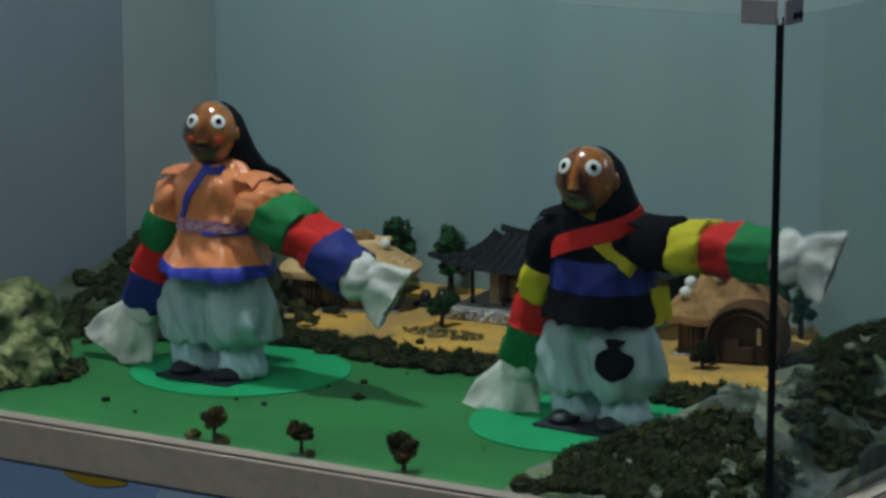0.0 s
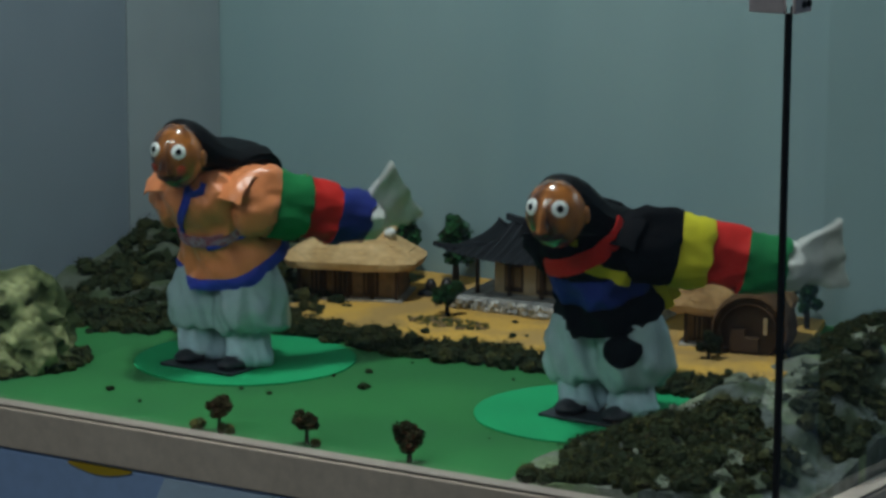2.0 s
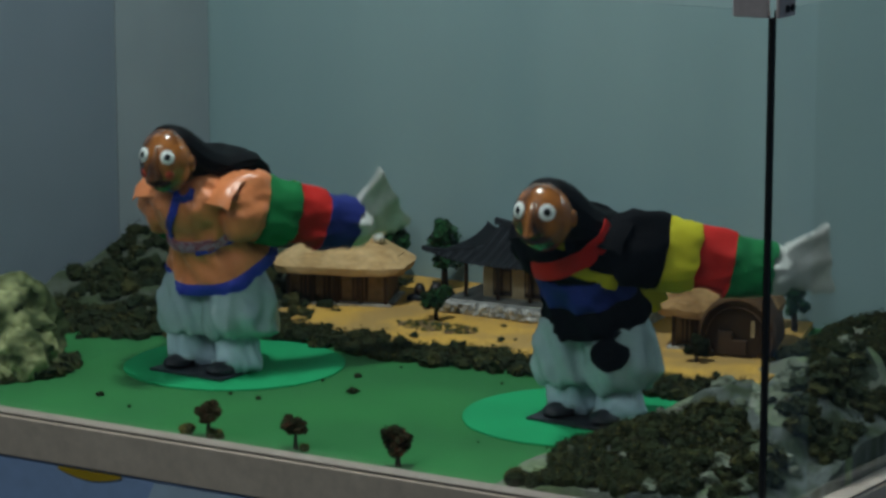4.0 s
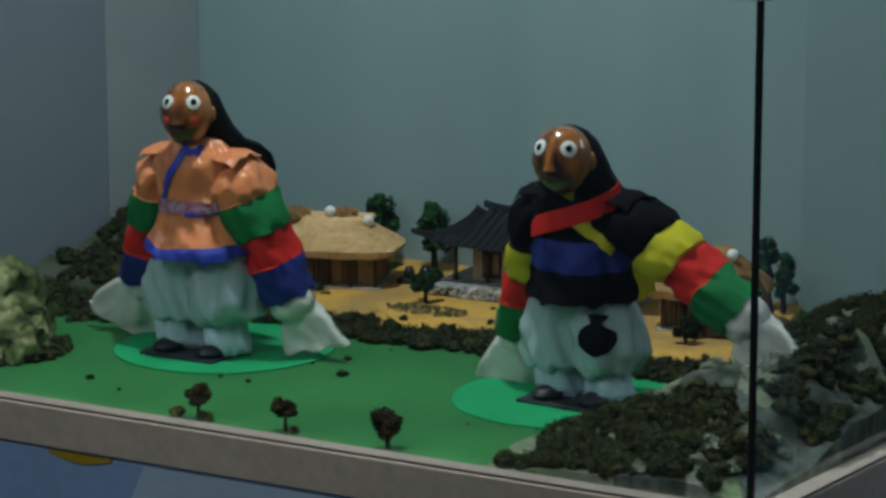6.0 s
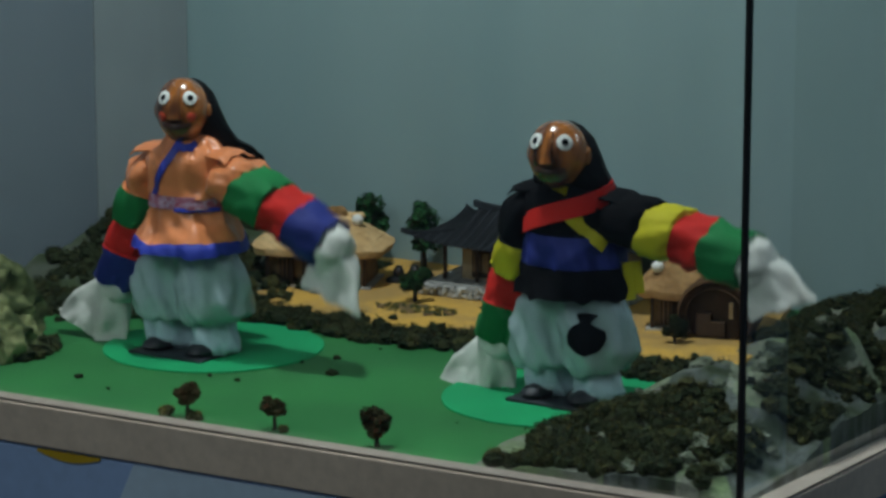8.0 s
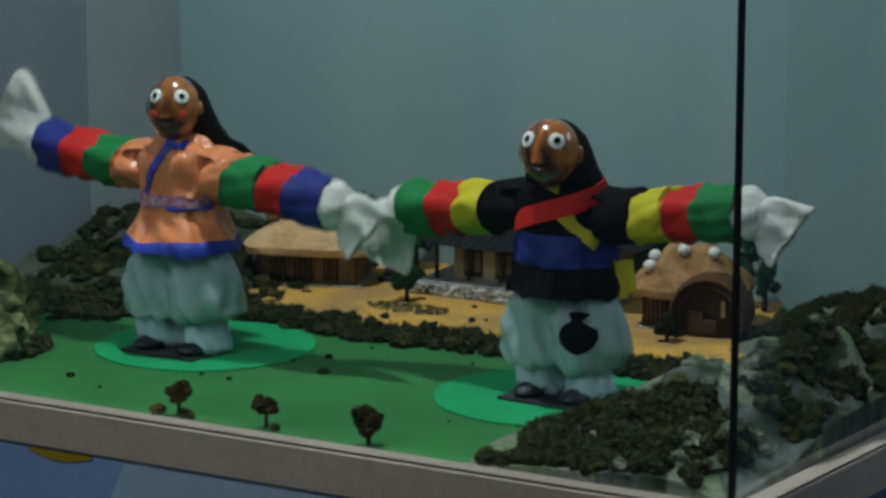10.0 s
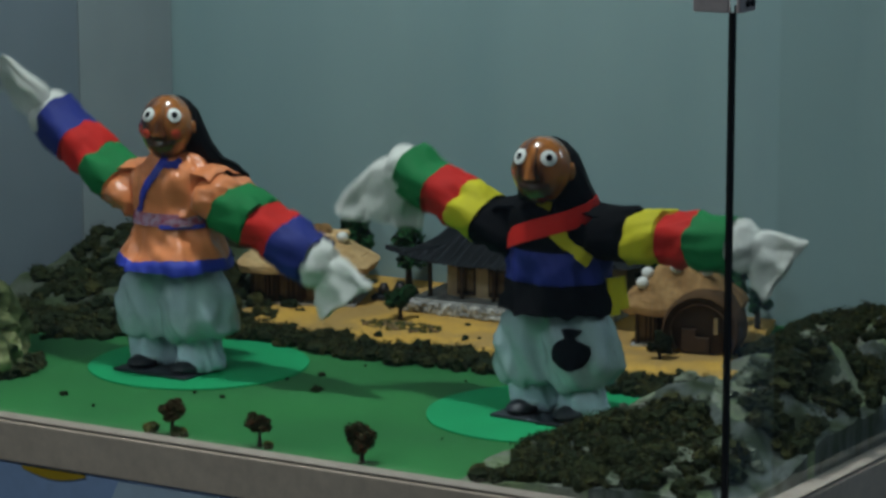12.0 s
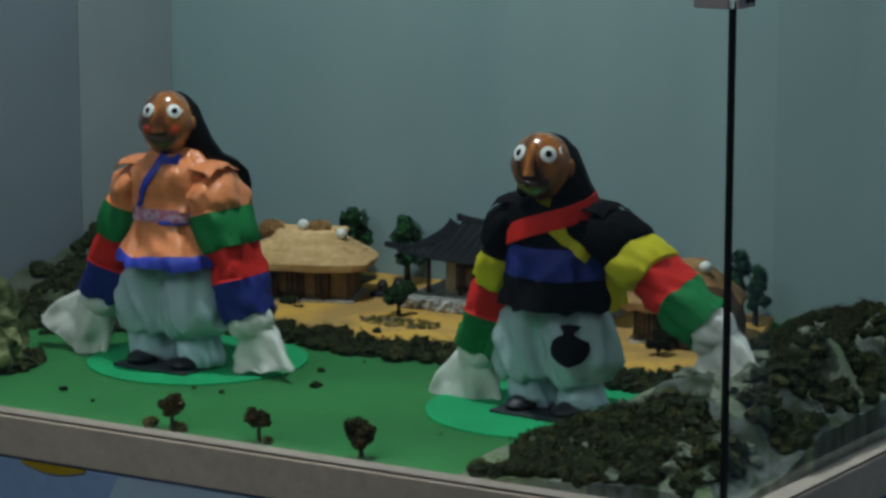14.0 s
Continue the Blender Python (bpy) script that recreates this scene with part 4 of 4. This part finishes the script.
def doll_torso(parent, spec):
    """Jacket, sashes, head and hair: one mesh, from the waist up; its origin is the waist joint."""
    bm = bmesh.new()
    zw = spec["waist"] - 0.004
    rings = [oval(0, 0, z - zw, rx, ry, 40, w, 6, 0.5) for z, rx, ry, w in spec["jacket"]]
    loft(bm, rings, spec["jacket_mats"])
    crumple(bm, 0.0048, 30, 7.0 + spec["leg"] * 100, 2, 0.6)
    tree = BVHTree.FromBMesh(bm)
    body = spec["jacket"]

    def at(deg, z, out=0.0):
        """A point on the jacket's skin, by its turn from the front, and the way out of it."""
        for a, b in zip(body, body[1:]):
            if a[0] <= z <= b[0] and a[0] > 0.12:
                k = (z - a[0]) / (b[0] - a[0])
                rx, ry = a[1] + (b[1] - a[1]) * k, a[2] + (b[2] - a[2]) * k
                break
        else:
            rx, ry = body[-1][1], body[-1][2]
        t = radians(deg)
        o = Vector((math.sin(t), -math.cos(t), 0.15)).normalized()
        p = Vector((rx * math.sin(t), -ry * math.cos(t), z - zw))
        hit = tree.ray_cast(p + o * 0.05, -o)[0]
        return (hit if hit else p) + o * out, o

    for (d0, z0), (d1, z1), bend, width, mat, out in spec["bands"]:
        path = [at(d0 + (d1 - d0) * k / 10, z0 + (z1 - z0) * k / 10 + bend * math.sin(math.pi * k / 10), out) for k in range(11)]
        surface_strip(bm, path, width, 0.0010, mat)
    mask = bmesh.new()
    head(mask, 0.0, spec["head"][1], spec["head"][2], spec["idx"])
    bmesh.ops.transform(mask, matrix=pose(0, 0, 0, -7, 0, spec["glance"]), verts=mask.verts)
    before = set(bm.verts)
    hair(bm, spec["head"][0] - zw, spec["head"][1], spec["head"][2], spec["veil"][0], spec["veil"][1] - zw, spec["veil"][2], spec["idx"]["hair"])
    bmesh.ops.translate(bm, vec=(0, -spec["chin"], 0), verts=[v for v in bm.verts if v not in before])
    # shoulder flaps standing off the seams
    for s in (-1, 1):
        rows = []
        for k in range(7):
            u = k / 6
            p = Vector((s * (spec["flap"][0] - 0.026 + 0.041 * u), 0.004, spec["flap"][1] - zw - 0.002 + 0.006 * math.sin(2.4 * u) - 0.005 * u * u))
            rows.append([p + Vector((0, y * (0.85 + 0.05 * u), dz - 8 * y * y * (0.7 + 0.3 * u) + 0.0016 * math.sin(y * 260 + 2 * k) * u)) for y, dz in [(-0.032 + 0.0064 * i, 0.0) for i in range(11)] + [(0.032 - 0.0064 * i, -0.0018) for i in range(11)]])
        loft(bm, rows, 0)
    if spec["ribbon"]:
        for dx, ln in ((0.0, 0.040), (0.010, 0.034)):
            path = [(Vector((0.064 + 0.5 * dx + 0.006 * k / 6, 0.004 + dx, 0.030 - ln * k / 6)), Vector((0.8, -0.6, 0))) for k in range(7)]
            surface_strip(bm, path, 0.011, 0.0016, 3)
    ob = part("upper_body", bm, spec["mats"], parent, spec["torso_label"], True)
    ob.matrix_local = pose(0, 0, zw)
    face = part("head", mask, spec["mats"], ob, "brown lacquered mask with ring eyes", True)
    face.matrix_local = Matrix.Translation((0, -spec["chin"], spec["head"][0] - zw))
    return ob, face


def sleeve_arm(parent, spec, side):
    """A striped sleeve, hanging along -z from the shoulder joint."""
    bm = bmesh.new()
    a, b, c = spec["stripes"]
    rows, mats = [], []
    L = spec["arm"]
    prof = [(-0.022, 0.006, 0), (-0.019, 0.017, 0), (-0.010, 0.0250, 0), (0.002, 0.0290, 0), (a - 0.012, 0.0305, 0), (a - 0.001, 0.0300, 0), (a, 0.0316, 1),
            ((a + b) / 2, 0.0316, 1), (b - 0.001, 0.0312, 1), (b + 0.001, 0.0304, 2), ((b + c) / 2, 0.0312, 2), (c - 0.001, 0.0312, 2), (c + 0.001, 0.0320, 3),
            ((c + L) / 2, 0.0324, 3), (L, 0.0330, 3), (L - 0.002, 0.0300, 3), (L - 0.016, 0.027, 3)]
    for k, (z, r, m) in enumerate(prof):
        rows.append([p + Vector((0.002 * math.sin(k * 1.7 + side), 0.002 * math.cos(k * 1.3), 0)) for p in oval(0, 0, -z, r * 0.90, r * (1.05 if z < -0.01 else 1.36 - 2.9 * max(z, 0.0)), 30, 0.045 if 2 < k < 14 else 0.01, 4, k * 0.9 + side)])
        mats.append(m)
    loft(bm, rows, mats)
    crumple(bm, 0.0038, 30, 11.0 * side + spec["leg"] * 50, 1, 1.0)
    return part("arm", bm, spec["arm_mats"], parent, spec["arm_label"], True)


def sleeve_end(parent, side, seed, size):
    """The white end of the sleeve: a short puffed collar of cloth."""
    bm = bmesh.new()
    rows = [oval(0, 0, -z, r, r * 0.92, 30, 0.05, 5, seed) for z, r in ((-0.014, 0.018), (-0.004, 0.0215), (0.006, 0.0255), (0.014, 0.0275), (0.023, 0.0255), (0.030, 0.019), (0.034, 0.008))]
    loft(bm, rows)
    crumple(bm, 0.0022, 40, seed * 5, 1)
    bmesh.ops.scale(bm, vec=(size, size, size), verts=bm.verts)
    return part("sleeve_end", bm, "white", parent, "white cuff of the sleeve", True)


def sleeve_tail(parent, side, seed, size):
    """The long loose end: a flattened pouch with an open, uneven mouth."""
    bm = bmesh.new()
    prof = [(-0.006, 0.016, 0.015), (0.004, 0.026, 0.019), (0.016, 0.034, 0.020), (0.032, 0.041, 0.019), (0.046, 0.046, 0.017), (0.058, 0.049, 0.015), (0.064, 0.048, 0.013),
            (0.063, 0.0455, 0.0112), (0.050, 0.041, 0.0115), (0.030, 0.034, 0.012), (0.016, 0.024, 0.010)]
    rows = []
    for z, ry, rx in prof:
        bend = -3.0 * max(z, 0) ** 2
        ring = oval(0, bend, -z, ry, rx * (1 - 6.5 * max(z, 0)), 34, 0.06, 5, seed)
        rows.append([p + Vector((0, 0.009 * noise.noise(Vector((p.x * 34, p.z * 34, seed))), (0.014 * noise.noise(Vector((p.x * 25, 3.0, seed))) - side * 0.28 * p.x) * max(z, 0) / 0.064)) for p in ring])
    loft(bm, rows)
    crumple(bm, 0.0030, 34, seed * 5 + 3, 1)
    bmesh.ops.scale(bm, vec=(size, size, size), verts=bm.verts)
    return part("sleeve_tail", bm, "white", parent, "long loose white sleeve tail", True)


def build_doll(place, yaw, spec):
    root = holder("doll", pose(place[0], place[1], 0.0, 0, 0, yaw))
    legs = doll_legs(root, spec)
    torso, face = doll_torso(root, spec)
    limbs = {}
    for key, side in (("a", 1), ("b", -1)):
        limbs[key] = (sleeve_arm(torso, spec, side), sleeve_end(torso, side, 2.0 + side, spec["end"]), sleeve_tail(torso, side, 5.0 + side, spec["end"] * (0.80 if side > 0 else 1.0)))
    tagged(root, spec["label"], "doll", group="dancing dolls")
    return legs, torso, face, limbs


DANCER = dict(
    label="masked dancing doll in orange jacket and pale trousers", torso_label="orange satin jacket and long black hair", arm_label="orange sleeve with green, red and blue stripes",
    taper=0.07, stance=0.0315, leg=0.0420, waist=0.140, cuff=0.048, pouch=False, ribbon=False,
    jacket=[(0.134, 0.050, 0.046, 0.02), (0.1275, 0.0690, 0.0640, 0.03), (0.1365, 0.0655, 0.0600, 0.03), (0.1370, 0.0645, 0.0590, 0.03), (0.158, 0.052, 0.046, 0.02), (0.178, 0.046, 0.041, 0.01),
            (0.190, 0.046, 0.041, 0.01), (0.215, 0.048, 0.042, 0.01), (0.236, 0.047, 0.038, 0.01), (0.248, 0.036, 0.030, 0.0), (0.258, 0.020, 0.019, 0.0), (0.272, 0.016, 0.016, 0.0)],
    jacket_mats=[3, 3, 3, 0, 0, 0, 0, 0, 0, 0, 1],
    bands=[((16, 0.254), (-32, 0.186), 0.0, 0.0095, 3, 0.0012), ((52, 0.252), (10, 0.248), -0.003, 0.010, 3, 0.0012), ((-70, 0.184), (84, 0.184), 0.0, 0.015, 2, 0.0016), ((14, 0.1765), (76, 0.1765), 0.0, 0.005, 3, 0.0030)],
    head=(0.288, 0.0310, 0.0385), veil=(0.056, 0.196, 0.040), chin=0.010, glance=22, shoulder=(0.054, 0.212), arm=0.150, stripes=(0.026, 0.067, 0.106), end=1.0, hinge=-0.010, flap=(0.054, 0.244),
    mats=["orange", "mask", "belt", "cobalt", "hair", "eye", "pupil", "cheek", "lips"], arm_mats=["orange", "green", "red", "navy"],
    idx=dict(mask=1, hair=4, eye=5, pupil=6, cheek=7, lips=8))
ELDER = dict(
    label="stout masked dancing doll in black jacket with red sash", torso_label="black jacket with red sash, blue belt and black hair", arm_label="black sleeve with yellow, red and green stripes",
    taper=0.01, stance=0.0300, leg=0.0395, waist=0.134, cuff=0.042, pouch=True, ribbon=True,
    jacket=[(0.130, 0.050, 0.047, 0.03), (0.1235, 0.0645, 0.0610, 0.035), (0.148, 0.059, 0.053, 0.02), (0.1545, 0.055, 0.048, 0.01), (0.156, 0.0555, 0.0485, 0.01), (0.172, 0.055, 0.047, 0.005), (0.1875, 0.054, 0.046, 0.005), (0.189, 0.0535, 0.0455, 0.01),
            (0.208, 0.053, 0.045, 0.01), (0.226, 0.051, 0.041, 0.01), (0.238, 0.040, 0.033, 0.0), (0.248, 0.024, 0.022, 0.0), (0.260, 0.018, 0.018, 0.0)],
    jacket_mats=[0, 0, 0, 2, 2, 2, 2, 0, 0, 0, 0, 1],
    bands=[((98, 0.238), (-50, 0.196), 0.004, 0.021, 5, 0.0026), ((10, 0.247), (4, 0.236), 0.0, 0.017, 3, 0.0012), ((14, 0.220), (64, 0.180), 0.0, 0.016, 3, 0.0012)],
    head=(0.277, 0.0330, 0.0370), veil=(0.052, 0.200, 0.024), chin=0.032, glance=12, shoulder=(0.056, 0.208), arm=0.155, stripes=(0.040, 0.074, 0.111), end=0.98, hinge=-0.012, flap=(0.056, 0.237),
    mats=["black", "mask", "navy", "yellow", "hair", "red", "eye", "pupil", "lips"], arm_mats=["black", "yellow", "red", "green"],
    idx=dict(mask=1, hair=4, eye=6, pupil=7, cheek=-1, lips=8))

DANCER_DOLL = build_doll(DOLL_A, -2, DANCER)
ELDER_DOLL = build_doll(DOLL_B, -4, ELDER)

# seconds, lift of the first arm and of the second (0 hangs, 90 level, 180 upright), and the swing of the two white sleeve ends
DANCER_ARMS = [
    (0, 62, 23, 8, 12), (0.1, 52, 23, 12, 12), (0.2, 36, 23, 16, 12), (0.3, 24, 23, 14, 12), (0.5, 18, 23, 6, 14), (1.5, 18, 23, 6, 14), (7.7, 18, 23, 6, 14),
    (8, 65, 23, -50, 10), (8.25, 126, 23, -45, 10), (8.5, 175, 13, 50, 10), (8.75, 156, 30, 60, -20), (9, 105, 75, 50, -40), (9.3, 55, 131, 20, -25), (9.53, 26, 171, 5, 30),
    (9.8, 59, 149, -8, 4), (9.9, 71, 120, -14, 40), (10, 83, 95, -16, 30), (10.1, 99, 84, -16, 30), (10.3, 131, 47, -18, 15), (10.4, 151, 30, 60, 10), (10.5, 171, 20, 66, 10), (10.6, 181, 16, 70, 10), (10.7, 170, 20, 66, -16),
    (10.8, 151, 32, 62, -30), (11, 108, 75, 58, -44), (11.1, 96, 91, 40, -30), (11.2, 80, 104, 20, -16), (11.3, 66, 120, 8, -14), (11.4, 49, 144, 6, -44), (11.5, 34, 161, 6, -50), (11.6, 26, 174, 4, -40),
    (11.7, 25, 174, 2, -10), (11.8, 34, 167, -4, 20), (11.9, 50, 144, -10, 30), (12, 65, 123, -12, 14), (12.1, 77, 102, -16, 34), (12.2, 87, 86, -20, 30), (12.3, 105, 68, -16, 24), (12.4, 120, 50, 20, 16),
    (12.5, 138, 35, 60, 10), (12.6, 161, 22, 66, 10), (12.7, 177, 16, 70, 10), (12.8, 179, 13, 72, 12), (12.9, 166, 23, 68, 12), (13, 152, 23, 64, 12), (13.2, 116, 23, 56, 12), (13.4, 83, 23, 16, 12),
    (13.5, 78, 23, 10, 12), (13.6, 67, 23, 10, 12), (13.8, 34, 23, 18, 12), (14, 18, 23, 6, 14)]
ELDER_ARMS = [
    (0, 91, 18, -4, 6), (0.1, 79, 18, 0, 6), (0.2, 68, 18, -4, 6), (0.3, 58, 18, -12, 6), (0.5, 54, 18, -20, 0), (1.5, 54, 18, -20, 0), (7.7, 54, 18, -20, 0),
    (8, 79, 16, -30, 8), (8.25, 126, 16, -20, 8), (8.5, 184, 18, 40, 8), (8.75, 144, 28, 50, -20), (9, 107, 75, 40, -40), (9.3, 75, 116, 14, -20), (9.53, 49, 169, 0, 30),
    (9.8, 86, 124, -16, -20), (9.9, 95, 99, -20, -30), (10, 98, 83, -22, -36), (10.1, 108, 76, -26, -40), (10.3, 131, 38, -30, 0), (10.4, 142, 24, -50, 6), (10.5, 166, 18, -64, 6), (10.6, 178, 16, -66, 8), (10.7, 156, 20, -40, -10),
    (10.8, 134, 36, 0, -30), (11, 110, 75, 30, -44), (11.1, 100, 89, 10, -50), (11.2, 93, 103, -6, -50), (11.3, 82, 118, -10, -54), (11.4, 62, 147, -6, -60), (11.5, 54, 165, 0, -66), (11.6, 48, 171, 0, -70),
    (11.7, 48, 177, 0, -10), (11.8, 58, 165, -6, -10), (11.9, 79, 139, -12, -50), (12, 91, 113, -16, -68), (12.1, 98, 94, -22, -66), (12.2, 104, 78, -26, -50), (12.3, 109, 59, -28, -20), (12.4, 123, 42, -30, 0),
    (12.5, 140, 29, -52, 4), (12.6, 161, 20, -62, 6), (12.7, 180, 17, -66, 8), (12.8, 182, 17, -60, 8), (12.9, 166, 18, -40, 8), (13, 138, 18, -16, 8), (13.2, 109, 18, 0, 8), (13.4, 95, 18, 0, 8),
    (13.5, 89, 18, -4, 8), (13.6, 81, 18, -2, 8), (13.8, 64, 18, -10, 8), (14, 54, 18, -20, 0)]


def between(rows, t):
    for a, b in zip(rows, rows[1:]):
        if a[0] <= t <= b[0]:
            k = (t - a[0]) / (b[0] - a[0])
            return [p + (q - p) * k for p, q in zip(a[1:], b[1:])]
    return list(rows[-1][1:])


def bow(t):
    """How far the dolls are bent forward at t: four bows in a row."""
    if not 1.51 < t < 7.67:
        return 0.0
    u = (t - 1.51) / 1.54 % 1.0
    u = u + 0.035 * math.sin(math.pi * u)
    return 0.5 * (1 - abs(2 * u - 1)) + 0.5 * (0.5 - 0.5 * math.cos(2 * math.pi * u))


def move_doll(doll, spec, arms, deep, sit, nod, back, spread, bend, raised, ease):
    legs, torso, face, limbs = doll
    zw = spec["waist"] - 0.004
    times = sorted({r[0] for r in arms} | {round(1.51 + 0.11 * k, 2) for k in range(57)})
    fore = spec["hinge"]
    walk(torso, [(t, pose(0, fore + 0.13 * math.sin(radians(sit * bow(t))), zw - 0.004 * bow(t), deep * bow(t)) @ Matrix.Translation((0, -fore, 0))) for t in times])
    walk(face, [(t, pose(0, -spec["chin"], spec["head"][0] - zw, -nod[0] * bow(t), 0, -nod[1] * bow(t))) for t in times])
    walk(legs, [(t, pose(0, 0, 0, -sit * bow(t))) for t in times])
    for key, side, i in (("a", 1, 0), ("b", -1, 1)):
        arm_rows, end_rows, tail_rows = [], [], []
        for t in times:
            v = between(arms, t)
            k = bow(t)
            lift, swing = v[i], v[2 + i]
            lift += (spread[i] - lift) * k
            swing += ((40, 0)[i] - swing) * k * k
            high = min(1.0, max(0.0, (lift - 95) / 50))
            m = Matrix.Translation((side * (spec["shoulder"][0] + ease[0] * high), 0.008 - 0.008 * high, spec["shoulder"][1] - zw - ease[1 + i] * high)) @ pose(0, 0, 0, back[i] * k, 0, 0) @ pose(0, 0, 0, 0, -side * lift, 0)
            arm_rows.append((t, m))
            e = m @ Matrix.Translation((0, 0, -spec["arm"] + 0.006)) @ pose(0, 0, 0, 8 * k, -side * swing * 0.3, 0)
            tip, fold = (raised, -22)[i] * high + bend[i] * k, 1.05 - (0.75, 0.1)[i] * high
            end_rows.append((t, e))
            tail_rows.append((t, e @ Matrix.Translation((0, 0, -0.022)) @ pose(0, 0, 0, tip, -side * swing * fold, 0) @ pose(0, 0, 0, 0, 0, 75 * k + (0, 85)[i] * high)))
        walk(limbs[key][0], arm_rows)
        walk(limbs[key][1], end_rows)
        walk(limbs[key][2], tail_rows)


def motions():
    move_doll(DANCER_DOLL, DANCER, DANCER_ARMS, 46, 10, (24, 20), (54, 46), (28, 6), (70, 60), -72, (0.000, 0.022, 0.018))
    move_doll(ELDER_DOLL, ELDER, ELDER_ARMS, 44, 4, (24, 6), (55, 46), (48, 4), (35, 40), -25, (0.000, 0.034, 0.038))


motions()
